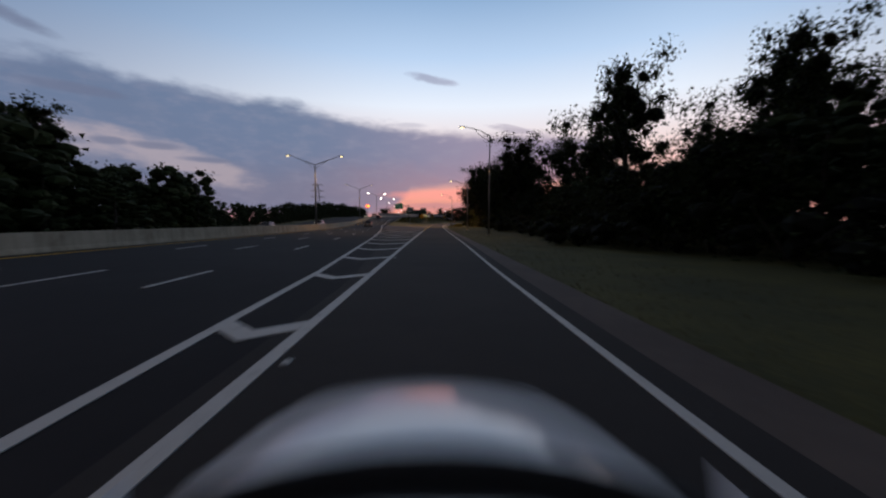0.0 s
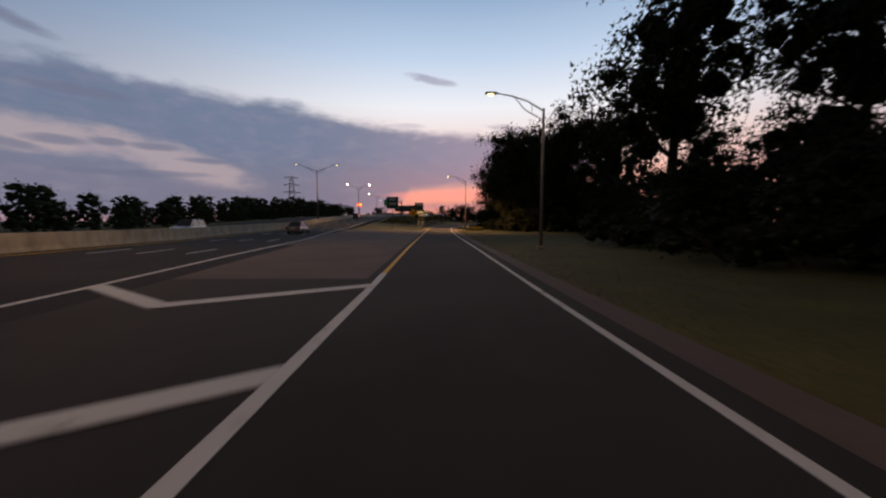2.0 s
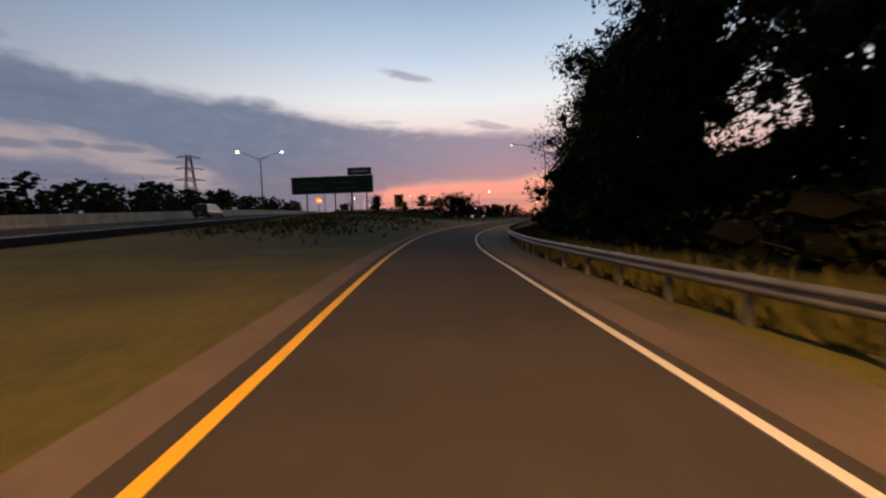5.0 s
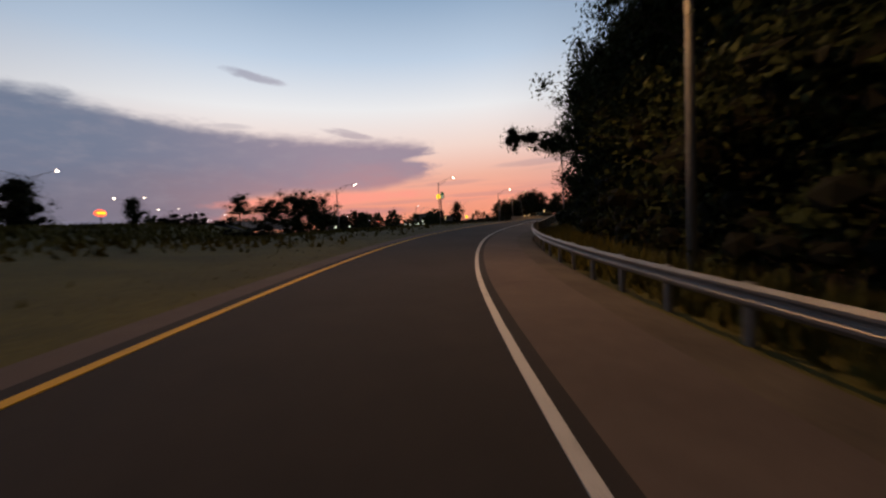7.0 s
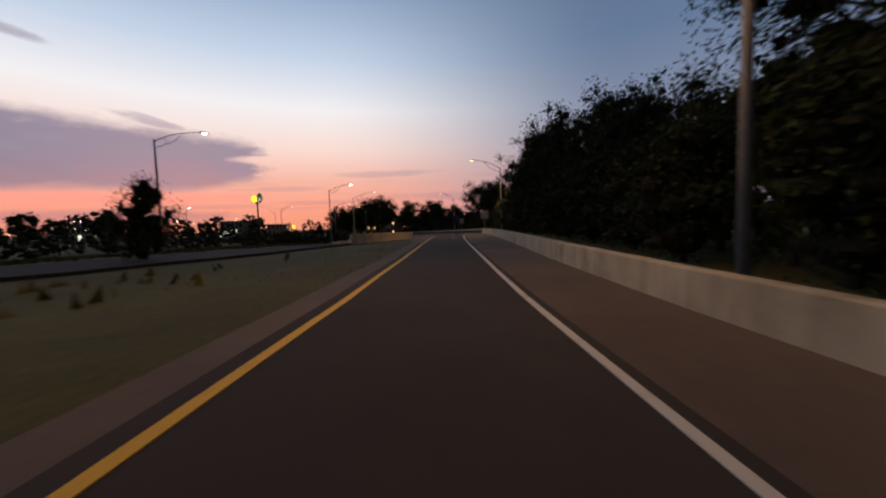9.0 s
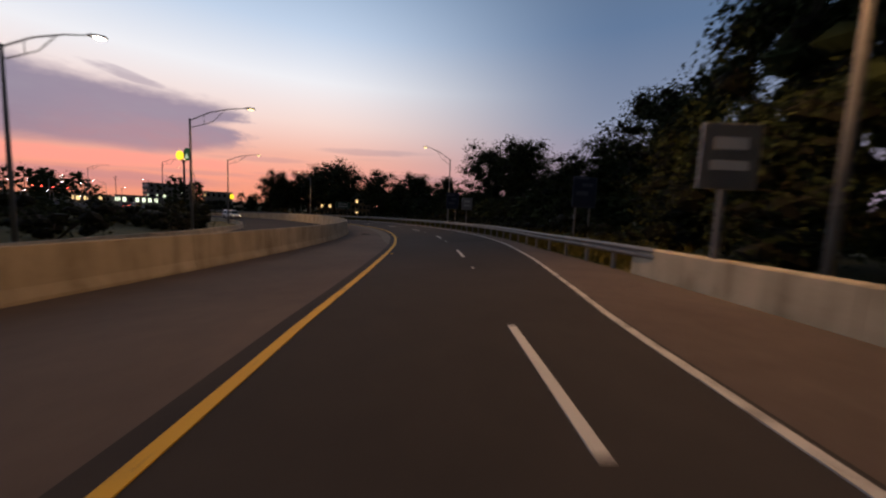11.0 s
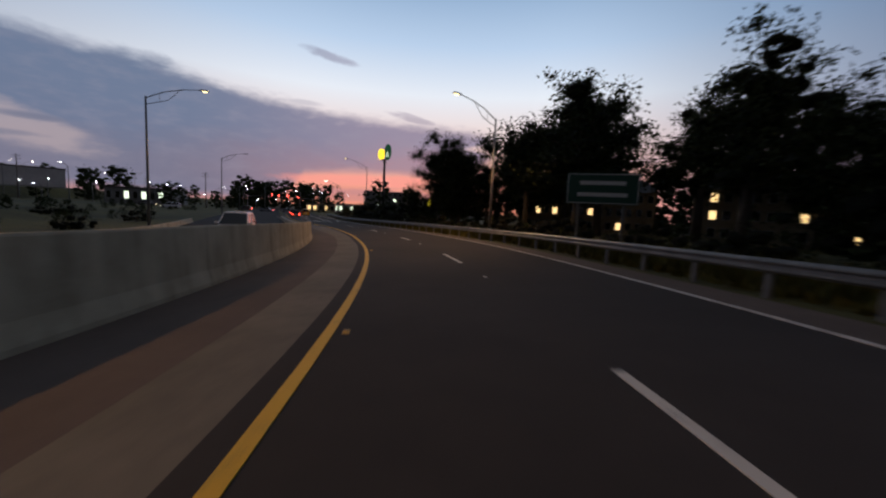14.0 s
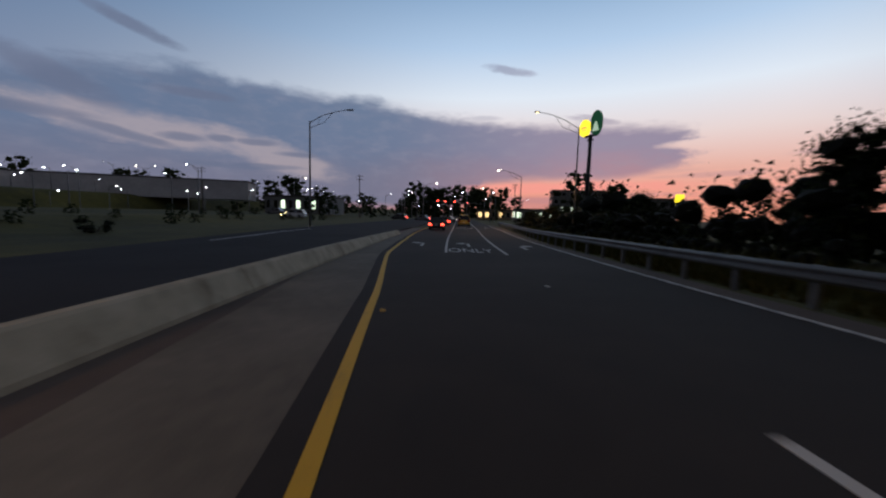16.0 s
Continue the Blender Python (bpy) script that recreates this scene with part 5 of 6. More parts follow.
def car(m, paint, kind, label, brake=False, heads=False):
    """A car that faces +y. kind: sedan, suv or van."""
    top = thing("car", m, label, "car", "cars in traffic")
    L, W, Hh = dict(sedan=(4.7, 1.80, 1.45), suv=(4.6, 1.84, 1.68), van=(5.1, 1.98, 1.78), bus=(7.0, 2.2, 2.75))[kind]
    belt = .58 * Hh if kind != "bus" else .45 * Hh
    nose, tail = L / 2, -L / 2
    hood_z = belt * (.92 if kind in ("sedan", "suv") else 1.0)

    def ring(y, w, z0, z1, shoulder=.9):
        h = w / 2
        return [(-h * .9, y, z0), (h * .9, y, z0), (h, y, z0 + .16), (h, y, z0 + (z1 - z0) * .62), (h * shoulder, y, z1), (-h * shoulder, y, z1), (-h, y, z0 + (z1 - z0) * .62), (-h, y, z0 + .16)]
    rows = [(tail, W * .86, .36, belt * .86), (tail + .12, W * .95, .26, belt * .98), (tail + .7, W, .20, belt), (-.2, W, .19, belt), (nose - 1.25, W, .19, belt * .98),
            (nose - .55, W * .97, .20, hood_z * .93), (nose - .12, W * .90, .25, hood_z * .80), (nose, W * .80, .34, hood_z * .68)]
    part("body", Geo().loft([ring(y, w, a, b) for y, w, a, b in rows]), paint, top, smooth=False)
    back = dict(sedan=(tail + .75, tail + 1.45), suv=(tail + .1, tail + .5), van=(tail + .08, tail + .4), bus=(tail + .05, tail + .2))[kind]
    front = dict(sedan=(nose - 1.15, nose - 1.95), suv=(nose - 1.1, nose - 1.8), van=(nose - .70, nose - 1.85), bus=(nose - .3, nose - .6))[kind]
    wc, wr = W * .91, W * .72

    def cab(y, w, z):
        return [(-w / 2, y, z), (w / 2, y, z)]
    g = Geo()
    lo = [(-wc / 2, back[0], belt - .02), (wc / 2, back[0], belt - .02), (wc / 2, front[0], belt - .02), (-wc / 2, front[0], belt - .02)]
    hi = [(-wr / 2, back[1], Hh - .05), (wr / 2, back[1], Hh - .05), (wr / 2, front[1], Hh - .05), (-wr / 2, front[1], Hh - .05)]
    part("cabin_glass", g.loft([lo, hi]), M_GLASS, top, "dark tinted glass")
    crown = ((1.02, -.03), (1.0, .025), (.86, .05)) if kind != "van" else ((1.03, -.06), (1.0, .015), (.9, .07), (.7, .105), (.35, .12))
    roof = [[(x * q, y + (0.10 if i < 2 else -0.10) * (1 - q) * (1 if kind != "van" else 5), z + dz) for i, (x, y, z) in enumerate(hi)] for q, dz in crown]
    part("roof", Geo().loft(roof), paint, top)
    for sx in (-1, 1):
        for y0, y1 in ((back[0], back[1]), (front[0], front[1]), ((back[0] + front[0]) / 2, (back[1] + front[1]) / 2)):
            part("pillar", Geo().tube([(sx * wc / 2, y0, belt - .03), (sx * wr / 2, y1, Hh - .03)], .035, 5), paint, top)
        part("mirror", Geo().box((sx * (W / 2 + .08), front[0] - .25, belt + .06), (.2, .1, .13), chamfer=.03), paint, top)
        part("tail_light", Geo().box((sx * W * .38, tail + .03, belt * .80), (.34, .12, .17 if kind != "van" else .42), chamfer=.03), M_TAIL if brake else M_TAIL_OFF, top, "red tail light")
        part("headlight", Geo().box((sx * W * .34, nose - .13, hood_z * .66), (.36, .16, .14), chamfer=.04), M_HEAD if heads else M_LENS, top, "headlight")
        part("door_handle", Geo().box((sx * (W / 2 + .01), -.35, belt * .84), (.03, .2, .035)), paint, top)
    part("bumper", Geo().box((0, tail + .02, .44), (W * .86, .14, .22), chamfer=.05), paint if kind != "bus" else M_BLACK, top)
    part("bumper", Geo().box((0, nose - .02, .40), (W * .78, .14, .22), chamfer=.05), M_BLACK, top)
    part("plate", Geo().box((0, tail - .06, .62), (.32, .02, .16)), M_SIGN_WHITE, top)
    r = .33 if kind == "sedan" else .36
    for x in (-W / 2 + .1, W / 2 - .1):
        for y in (tail + .95, nose - .92):
            wheel(top, x, y, r, .22)
    return top


def car_on_highway(y, u, paint, kind, label, turn=0, **kw):
    p = on_highway(y, u)
    return car(pose(*p, 0, 0, 5.5 + turn), paint, kind, label, **kw)


car_on_highway(98, 6.6, M_PAINT["tan"], "sedan", "tan sedan driving on the highway")
car_on_highway(62, -7.0, M_PAINT["silver"], "sedan", "silver sedan coming the other way with lit headlights", 180, heads=True)
car_on_highway(96, -6.0, M_PAINT["grey"], "suv", "grey car coming the other way with lit headlights", 180, heads=True)
car_on_highway(180, 3.5, M_PAINT["dark"], "van", "dark van far up the highway")
car_on_highway(210, -6, M_PAINT["white"], "suv", "white car coming over the overpass", 180, heads=True)
car(road_pose(447, -1.5), M_PAINT["dark"], "sedan", "dark sedan braking with glowing red tail lights", brake=True)
car(road_pose(466, -1.4), M_PAINT["grey"], "sedan", "grey sedan waiting at the signals with red tail lights", brake=True)
car(road_pose(465, 1.8), M_PAINT["yellow"], "van", "yellow van waiting at the signals")
car(road_pose(384.5, -9.4, 0, 180), M_PAINT["white"], "van", "white minivan on the oncoming ramp with lit headlights", heads=True)

for x, y, w, k, p, b in ((84, 462, 80, "sedan", "grey", True), (76, 466, 85, "suv", "dark", True), (92, 458, -95, "sedan", "silver", False), (66, 430, 100, "suv", "white", False), (58, 436, -80, "sedan", "grey", False)):
    car(facing_pose(x, y, w), M_PAINT[p], k, "car in traffic beyond the junction with its lights on", brake=b, heads=not b)

# ---- turn lanes ahead of the signals ----
line("lane_line", table([(419, .22), (500, .3)]), 420.5, 500, M_WHITE, .12)
line("lane_line", table([(418, 2.9), (453, 3.35), (500, 3.4)]), 419.7, 500, M_WHITE, .12)
word = bpy.data.curves.new("word", "FONT")
word.body, word.align_x, word.size, word.extrude = "ONLY", "CENTER", 1.0, .004
word_ob = bpy.data.objects.new("word", word)
word_mesh = bpy.data.meshes.new_from_object(word_ob)
bpy.data.objects.remove(word_ob)
word_mesh.materials.append(M_WHITE)
for s_at, u_at in ((420.6, 1.42), (452, 1.8)):
    ob = part("road_word", word_mesh, M_WHITE, road, "white painted word on the lane")
    ob.matrix_basis = road_pose(s_at, u_at, .012) @ Matrix.Diagonal((.82, 2.6, 1, 1))


def turn_arrow(s_at, u_at, flip):
    g = Geo()
    body = [(-.07, 0), (.07, 0), (.07, 1.9), (-.25, 2.25), (-.25, 2.5), (-.75, 2.1), (-.25, 1.65), (-.25, 1.95), (-.07, 1.8)]
    body = [(x * flip, y) for x, y in body]
    m = road_pose(s_at, u_at, 0)
    k = len(body)
    vs = [m @ Vector((x, y, h)) for h in (0, .012) for x, y in body]
    g.put(vs, [tuple(range(k, 2 * k))] + [(i, (i + 1) % k, k + (i + 1) % k, k + i) for i in range(k)])
    part("turn_arrow", g, M_WHITE, road, "white painted turn arrow")


for s_at, u_at, flip in ((424.2, -1.2, 1), (424, 1.5, 1), (422.5, 4.4, -1), (456, -1.4, 1), (456, 1.8, 1), (456, 4.8, -1)):
    turn_arrow(s_at, u_at, flip)

LAMPS = random.Random(12)

# ---- traffic signals ----


def signal_mast(m, arm, heads, label):
    top = thing("traffic_signal", m, label, "traffic light")
    part("pole", Geo().tube([(0, 0, -.3), (0, 0, 6.6)], [.16, .12], 10), M_POLE, top, smooth=True)
    part("arm", Geo().tube([(0, 0, 6.1), (-arm, 0, 6.7)], [.1, .06], 8), M_POLE, top)
    for q in heads:
        x, z = -arm * q, 6.1 + .6 * q
        h = part("signal_head", Geo().box((x, 0, z - .1), (.36, .3, 1.1), chamfer=.04), M_BLACK, top)
        part("red_lens", Geo().ball((x, -.16, z + .24), .2, 6, 10, (1, .4, 1)), M_RED, h, "glowing red lens")
        part("dark_lens", Geo().ball((x, -.16, z - .44), .13, 6, 10, (1, .3, 1)), M_BLACK, h)
    return top


signal_mast(road_pose(548, 10.5), 19, (.35, .6, .8, .95), "traffic signal mast arm showing red")
signal_mast(road_pose(552, -18, 0, 180), 9, (.5, .9), "traffic signal mast arm across the junction")

# ---- buildings ----


def building(m, w, d, h, wall, label, rows, cols, lit, lit_mat, roof_over=.4, slope=0.0):
    """A plain block with storeys of framed windows; lit is the share of windows with light."""
    top = thing("building", m, label, "building", "buildings beyond the road")
    part("wall", Geo().box((0, 0, h / 2 - .5), (w, d, h + 1), chamfer=.05), wall, top)
    if slope:
        part("roof", Geo().loft([[(-w / 2 - roof_over, -d / 2 - roof_over, h), (w / 2 + roof_over, -d / 2 - roof_over, h), (w / 2 + roof_over, d / 2 + roof_over, h), (-w / 2 - roof_over, d / 2 + roof_over, h)],
                                 [(-w / 2 + 1, -.1, h + slope), (w / 2 - 1, -.1, h + slope), (w / 2 - 1, .1, h + slope), (-w / 2 + 1, .1, h + slope)]]), M_ROOF, top)
    else:
        part("roof", Geo().box((0, 0, h + .15), (w + roof_over, d + roof_over, .5), chamfer=.05), M_ROOF, top)
    rng = random.Random(int(w * 31 + h * 7))
    sh = h / rows
    for side in range(2 if cols else 0):
        span, face = (w, -d / 2) if side == 0 else (d, -w / 2)
        c_n = cols if side == 0 else max(2, int(cols * d / w))
        for r in range(rows):
            for c in range(c_n):
                x, z = (c + .5 - c_n / 2) * span / c_n, (r + .55) * sh
                sz = (span / c_n * .5, .10, sh * .48)
                turn = Matrix.Rotation(radians(-90 * side), 4, "Z")
                win = part("window", Geo().box(turn @ Vector((x, face - .01, z)), (sz[0] + .16, .14, sz[2] + .16), turn, .02), M_SIGN_BACK, top)
                part("pane", Geo().box(turn @ Vector((x, face - .06, z)), sz, turn), lit_mat if rng.random() < lit else M_GLASS, win)
    return top


building(facing_pose(133, 517, 0), 22, 14, 11.0, M_WALL_GREY, "grey four storey block with dark windows", 4, 8, .05, M_COOL_WIN)
building(facing_pose(155, 506, -10), 14, 10, 8.0, M_WALL_GREY, "flat roofed grey building with dark windows", 2, 5, .1, M_WARM_WIN)
building(facing_pose(116, 505, 5), 16, 10, 4.2, M_WALL_GREY, "low lit restaurant behind the pole sign", 1, 6, .9, M_COOL_WIN)
building(facing_pose(100, 520, 0), 14, 10, 4.0, M_WALL_TAN, "low shop with lit front", 1, 5, .8, M_WARM_WIN)
for x, y, t in ((149, 366, -41), (160, 345, -50), (163, 384, -38)):
    building(facing_pose(x, y, t), 18, 10, 6.0, M_WALL_TAN, "tan two storey apartment house with lit windows", 3, 14, .15, M_WARM_WIN, slope=2.0)
building(facing_pose(-34, 468, 30), 96, 18, 5.6, M_WALL_PALE, "long low pale warehouse with blank walls", 1, 0, 0, M_COOL_WIN)
building(facing_pose(44, 470, 0), 20, 12, 5.0, M_WALL_GREY, "low shop building across the junction", 1, 8, .1, M_COOL_WIN)

M_EGO = plain("white_gloss_paint", (.86, .88, .92), .2, .0, 1.0, .03)

# ---- the white car that carried the camera, as it stood at the start ----
ego = thing("car", road_pose(0, .05, .012, .35), "white car with a glossy rounded bonnet and black cowl", "car")
HOOD = [(2.16, .30, .30, .30), (2.20, .42, .50, .48), (2.12, .52, .68, .64), (1.95, .56, .775, .745), (1.75, .63, .845, .765), (1.55, .69, .90, .785), (1.30, .73, .94, .815), (1.12, .745, .962, .845), (1.0, .75, .955, .87)]


def bow(x, w):
    """Set-back of the bonnet's rear edge and nose towards the sides."""
    return -.16 * (x / w) ** 2


g = Geo()
g.loft([[(w * q / 8, y + bow(q / 8, 1) * (.6 + .4 * (y < 1.4)), zc - (zc - ze) * abs(q / 8) ** 2.4) for q in range(-8, 9)] for y, w, zc, ze in HOOD], closed=False)
part("bonnet", g, M_EGO, ego, "glossy white bonnet", True)
for sx in (-1, 1):
    g = Geo()
    g.loft([[(sx * w, y - .16 * (.6 + .4 * (y < 1.4)), ze) for w, ze in ((w0, z0), (w0 + .05, z0 - .05), (w0 + .10, z0 - .20), (w0 + .10, .35), (w0 + .02, .22))] for y, w0, _, z0 in HOOD[2:]], closed=False)
    part("wing", g, M_EGO, ego, "", True)
    part("headlight", Geo().ball((sx * .47, 1.98, .60), .14, 6, 10, (1, .9, .6)), M_LENS, ego, "clear headlight", True)
    part("door", Geo().loft([[(sx * .84, y, .25), (sx * .88, y, .6), (sx * .82, y, .92)] for y in (.95, .1, -.8, -1.7, -2.3)], closed=False), M_EGO, ego)
    part("side_window", Geo().loft([[(sx * .80, .8, .93), (sx * .80, -1.5, .93)], [(sx * .58, .15, 1.38), (sx * .58, -1.1, 1.38)]], closed=False), M_GLASS, ego)
cowl = Geo().loft([[(.76 * q / 8, y - .16 * abs(q / 8) ** 2, z - .085 * abs(q / 8) ** 2.4) for q in range(-8, 9)] for y, z in ((1.03, .945), (.99, .94), (.93, .935), (.885, .945))], closed=False)
part("cowl", cowl, M_BLACK, ego, "matt black cowl under the windscreen", True)
part("bonnet_seal", Geo().tube([(.74 * q / 8, 1.0 - .16 * abs(q / 8) ** 2, .962 - .085 * abs(q / 8) ** 2.4) for q in range(-8, 9)], .026, 8), M_BLACK, ego, "black rubber seal along the bonnet")
part("windscreen", Geo().loft([[(w * q / 8, y - .16 * abs(q / 8) ** 2, z - .06 * abs(q / 8) ** 2.4) for q in range(-8, 9)] for y, z, w in ((.90, .945, .74), (.55, 1.16, .68), (.2, 1.37, .60))], closed=False), M_GLASS, ego, "", True)
part("roof", Geo().loft([[(.6 * q / 4, y, z - .05 * abs(q / 4) ** 2.4) for q in range(-4, 5)] for y, z in ((.2, 1.37), (-.1, 1.40), (-.6, 1.42), (-1.2, 1.38))], closed=False), M_EGO, ego, "", True)
part("rear_window", Geo().loft([[(w * q / 4, y, z - .05 * abs(q / 4) ** 2.4) for q in range(-4, 5)] for y, z, w in ((-1.2, 1.38, .6), (-1.85, 1.0, .72))], closed=False), M_GLASS, ego)
part("boot_lid", Geo().loft([[(w * q / 4, y, z - .05 * abs(q / 4) ** 2.4) for q in range(-4, 5)] for y, z, w in ((-1.85, 1.0, .74), (-2.3, .96, .72), (-2.42, .60, .74), (-2.38, .25, .70))], closed=False), M_EGO, ego)
for x in (-.72, .72):
    for y in (1.45, -1.35):
        wheel(ego, x, y, .32, .21)

# ---- far street lights, poles and a small lit sign ----
for x, y, h, w in ((44, 430, 9, 90), (20, 446, 9, 110), (-2, 440, 10, 60), (30, 500, 10, 130), (52, 520, 9, 170), (66, 500, 10, 200), (-30, 470, 10, 60), (90, 560, 10, 200), (76, 548, 10, 180), (112, 580, 10, 180),
                   (12, 330, 10, 60), (-10, 350, 10, 60), (0, 300, 10, 80), (58, 330, 9, 90), (30, 400, 9, 100)):
    cobra_lamp(facing_pose(x, y, w), h, 2.2, "distant street lamp with a cold white light", far=True, bulb=M_LAMP_COOL)


def utility_pole(m, h):
    top = thing("utility_pole", m, "tall dark wooden utility pole with cross arms", "utility pole", "utility poles")
    part("pole", Geo().tube([(0, 0, -.5), (0, 0, h)], [.17, .11], 8), M_WOOD_POLE, top)
    for z in (h - .5, h - 1.5):
        part("cross_arm", Geo().box((0, .12, z), (2.2, .1, .12), chamfer=.01), M_WOOD_POLE, top)
        for x in (-1.0, -.4, .4, 1.0):
            part("insulator", Geo().tube([(x, .12, z + .05), (x, .12, z + .25)], [.05, .03], 6), M_BLACK, top)


for x, y, h in ((62, 470, 13), (10, 466, 14), (108, 508, 14), (-60, 420, 13)):
    utility_pole(facing_pose(x, y, 30), h)
pill = thing("pole_sign", facing_pose(-98, 470, 60), "red and yellow lit sign on a tall pole", "sign")
part("pole", Geo().tube([(0, 0, -.5), (0, 0, 15)], .3, 8), M_BLACK, pill)
part("panel", Geo().ball((0, 0, 16.5), 2.6, 8, 14, (1.5, .3, .85)), M_SIGN_RED_GLOW, pill, "glowing red rounded panel", True)
part("band", Geo().box((0, -.8, 16.5), (5.0, .2, 1.3), chamfer=.06), M_SIGN_GLOW, pill)
glow_board = panel_sign("menu_sign", facing_pose(141.5, 447.5, -35), 1.6, 2.0, 4.4, (0,), M_SIGN_GLOW, "small yellow lit sign on a post", border=False)

# small cold lights along the far street
for k in range(26):
    x, y = -60 + 6.5 * k + LAMPS.uniform(-2.5, 2.5), 428 + 34 * LAMPS.random() + (30 if k > 15 else 0)
    cobra_lamp(facing_pose(x, y, LAMPS.uniform(0, 360)), LAMPS.uniform(3.2, 8.5), 1.2, "distant street lamp with a cold white light", far=True, bulb=M_LAMP_COOL)

# ---- litter on the shoulder ----
paper = thing("litter", road_pose(337.4, -2.8, .0, 20), "crumpled scrap of white paper on the shoulder", "litter")
part("paper", Geo().loft([[(x * .16 + .02 * j, .10 * j - .15, .03 + .035 * ((i * 5 + j * 3) % 4)) for i, x in enumerate((-1, -.4, .3, 1))] for j in range(4)], closed=False), M_SIGN_WHITE, paper)
shred = thing("tyre_shred", road_pose(311.7, -3.23, .0, 65), "black shred of tyre rubber on the shoulder", "debris")
part("tread", Geo().loft([[(x, .12 * j - .36, z + .03 * ((j * 2) % 3)) for x, z in ((-.1, .01), (-.07, .05), (.07, .06), (.11, .015), (.06, .0), (-.06, .0))] for j in range(7)]), M_RUBBER, shred)

# ---- grass tufts on the verges ----
rng = np.random.default_rng(8)
tv, tf = [], []
for s0, s1, u0, u1, m in ((0, 125, 3.4, 9, 8000), (112, 258, -8.5, -3.2, 4500), (120, 214, 3.2, 8.5, 4000), (300, 450, 8.0, 12, 4000)):
    for s, a, r1, r2, r3 in zip(rng.uniform(s0, s1, m), rng.random(m), rng.random(m), rng.random(m), rng.random(m)):
        edge = LEFT_EDGE(s) - .2 if u1 < 0 else RIGHT_EDGE(s) + .15
        u = edge + (a ** 1.5) * (u0 - u1 if u1 < 0 else u1 - u0) * (-1 if u1 < 0 else 1) * 1.0 if u1 > 0 else edge - (a ** 1.5) * (u1 - u0)
        x, y, z, w, b = road_at(s)
        px, py = x + u * math.cos(w), y + u * math.sin(w)
        pz = z - max(-14, min(14, u)) * b - .13
        h, t1, half = .07 + .06 * r1, r2 * 6.283, .006 + .009 * r3
        k = len(tv)
        tv += [(px - half * math.cos(t1), py - half * math.sin(t1), pz), (px + half * math.cos(t1), py + half * math.sin(t1), pz), (px + .07 * math.sin(t1 * 3), py + .07 * math.cos(t1 * 3), pz + h)]
        tf.append((k, k + 1, k + 2))
g = Geo()
g.v, g.f = tv, tf
tagged(part("grass", g, M_BLADE), "tufts of dry roadside grass", "grass", kind="stuff")

# ---- rank growth behind the guardrails ----
gv = []
for rail, s0, s1, m in ((RAIL_A, 124, 214, 14000), (RAIL_B, 290, 452, 22000)):
    for s, a, r1, r2, r3 in zip(rng.uniform(s0, s1, m), rng.random(m), rng.random(m), rng.random(m), rng.random(m)):
        p = on_road(s, rail(s) + .32 + 2.6 * a, -.12)
        half, t1, tall = .03 + .07 * r1, 6.283 * r2, (.22 + .45 * r3) * (.6 + .9 * a)
        lx, ly = half * math.cos(t1), half * math.sin(t1)
        gv += [(p.x - lx, p.y - ly, p.z), (p.x + lx, p.y + ly, p.z), (p.x + 2 * ly, p.y - 2 * lx, p.z + tall)]
g = Geo()
g.v, g.f = gv, np.arange(len(gv)).reshape(-1, 3).tolist()
tagged(part("weeds", g, M_WEED), "dark rank growth behind the guardrails", "weeds", kind="stuff")

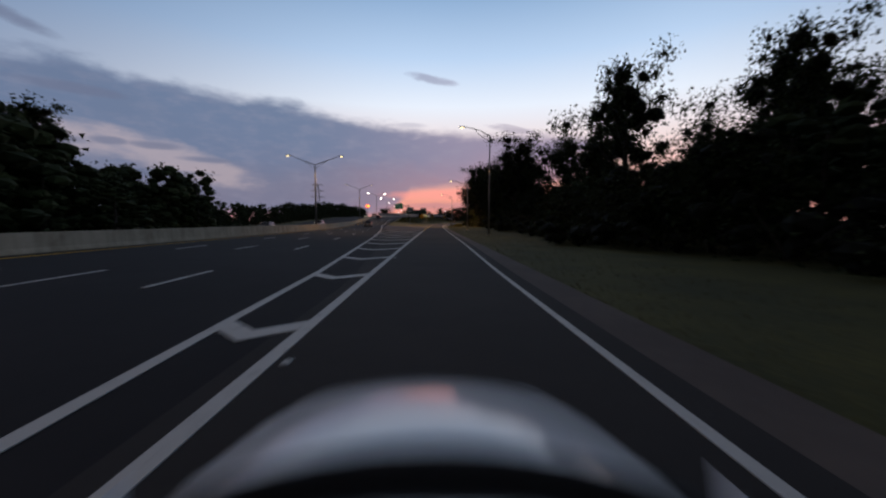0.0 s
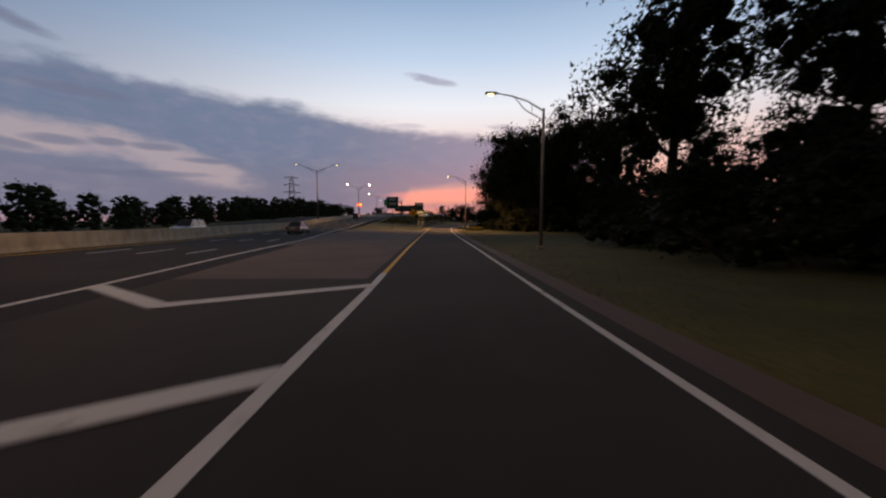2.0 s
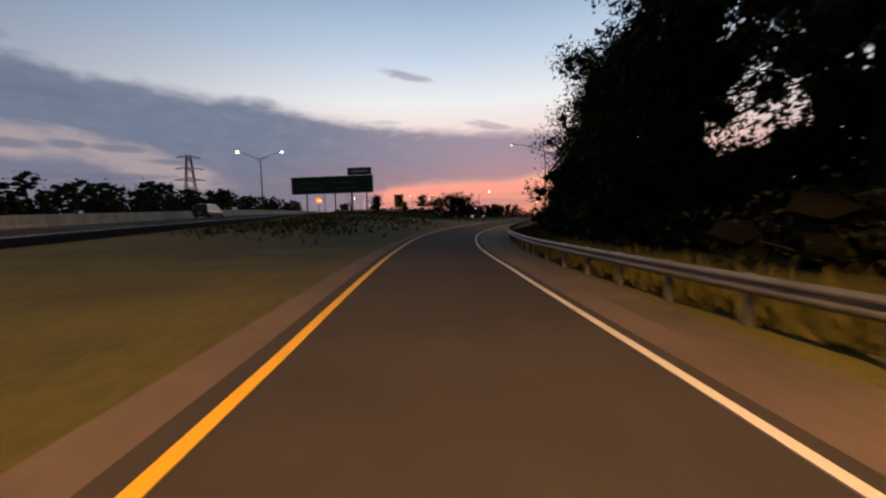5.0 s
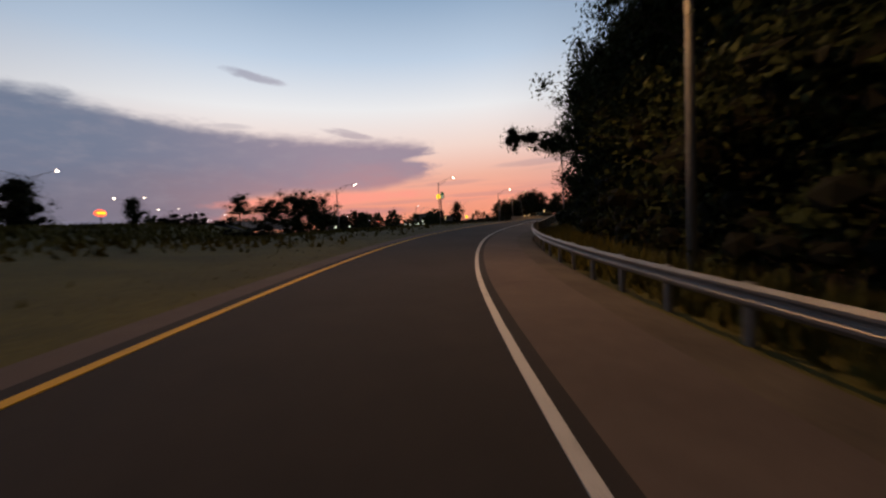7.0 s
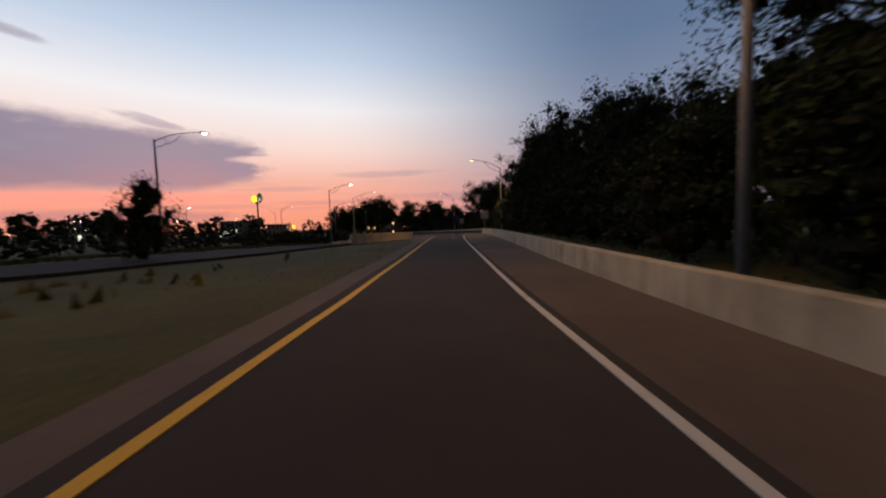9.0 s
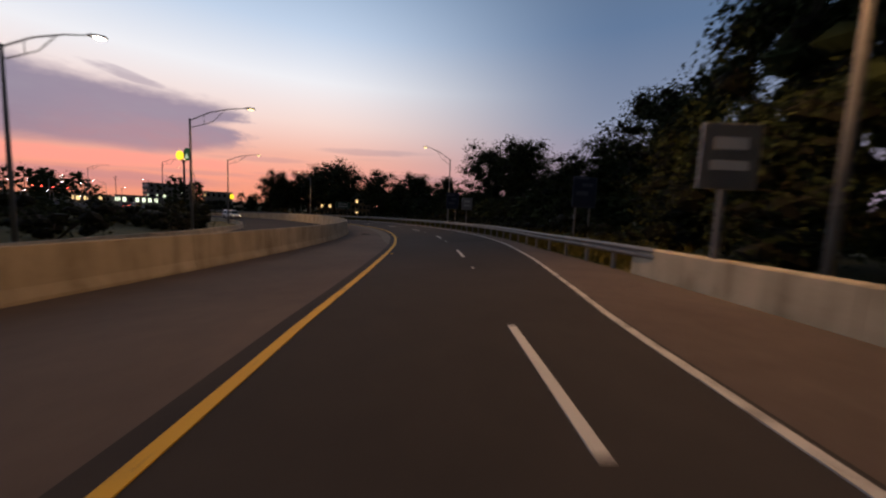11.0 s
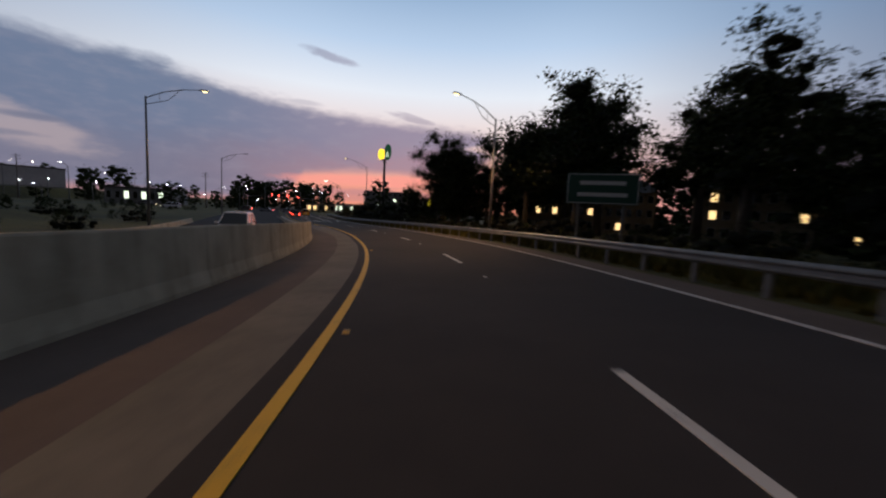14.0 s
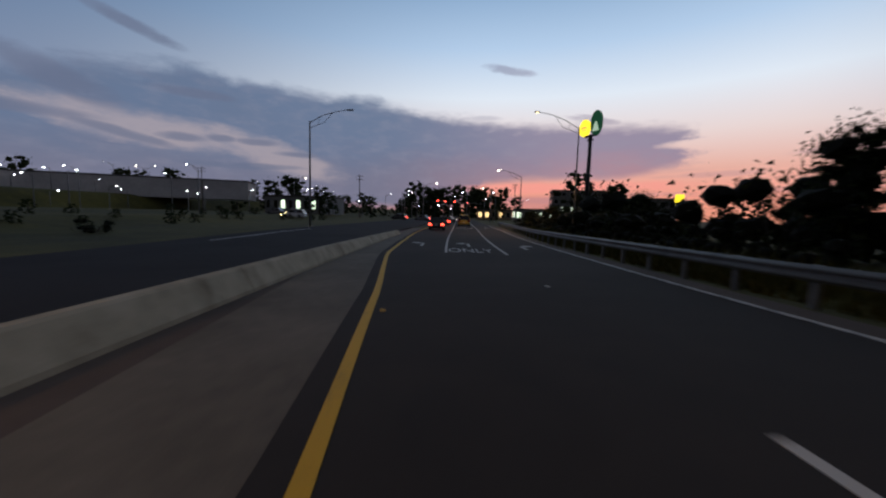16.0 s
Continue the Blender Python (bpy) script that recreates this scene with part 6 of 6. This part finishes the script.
# ---- rank weeds on the field between highway and ramp ----
wx, wy = rng.uniform(-34, 62, 90000), rng.uniform(150, 300, 90000)
pick = slice(0, len(RS), 40)
near_ramp = np.full(len(wx), 1e9)
for px, py in zip(RX[pick], RY[pick]):
    near_ramp = np.minimum(near_ramp, (wx - px) ** 2 + (wy - py) ** 2)
spur = np.full(len(wx), 1e9)
for q in range(-4, 88, 3):
    c = on_spur(q, 0)
    spur = np.minimum(spur, (wx - c.x) ** 2 + (wy - c.y) ** 2)
rise = np.array([noise.noise((a * .07, b * .07, 3.0)) for a, b in zip(wx, wy)])
on_left = np.array([a < np.interp(b, RY[ZERO:ZERO + 1600], RX[ZERO:ZERO + 1600]) for a, b in zip(wx, wy)])
keep = (near_ramp > (7 + 14 * rng.random(len(wx))) ** 2) & (spur > 7.5 ** 2) & on_left & (wx > np.array([HW_E(b) + 3 for b in wy])) & (rise + .5 * rng.random(len(wx)) > .0)
wx, wy, rise = wx[keep], wy[keep], rise[keep]
wz, turn, tall = ground_height(wx, wy), rng.uniform(0, 6.283, len(wx)), rng.uniform(.14, .42, len(wx)) * (1 + .9 * np.clip(rise, 0, 1))
half = rng.uniform(.06, .2, len(wx))
lx, ly = half * np.cos(turn), half * np.sin(turn)
weeds = np.stack([np.stack([wx - lx, wy - ly, wz - .05], 1), np.stack([wx + lx, wy + ly, wz - .05], 1), np.stack([wx + ly * 1.5, wy - lx * 1.5, wz + tall], 1)], 1)
g = Geo()
g.v, g.f = weeds.reshape(-1, 3).tolist(), np.arange(3 * len(wx)).reshape(-1, 3).tolist()
tagged(part("weeds", g, M_WEED), "rank dry weeds on the field beside the ramp", "weeds", kind="stuff")

# ---- light of the lit street lamps nearest to the ramp ----


def lamp_light(p, watts, colour=(1.0, .74, .42), angle=122):
    d = bpy.data.lights.new("street_light", "SPOT")
    d.energy, d.color, d.spot_size, d.spot_blend, d.shadow_soft_size = watts, colour, radians(angle), .35, .15
    ob = new("street_light", d)
    ob.location = p


SODIUM = (1.0, .56, .22)
for s, u, watts in ((46.5, 3.6, 420), (75.5, 3.5, 420), (124, 1.9, 9000), (188.6, 2.0, 1500), (236.4, 1.5, 850), (286, 4.4, 1700), (331.4, 6.8, 900), (384.2, 6.3, 2300), (453.9, 10.6, 1300)):
    lamp_light(on_road(s, u, 9.6), watts, SODIUM, 150)
for s, u, watts in ((314.5, -13.4, 900), (355.2, -13.4, 1900), (398.4, -13.7, 800)):
    lamp_light(on_road(s, u, 10.2), watts, SODIUM, 150)
for y in (-6, 68, 141):
    lamp_light(on_highway(y, 4.0, 12.0), {-6: 500, 68: 1700}.get(y, 2400), SODIUM, 150)
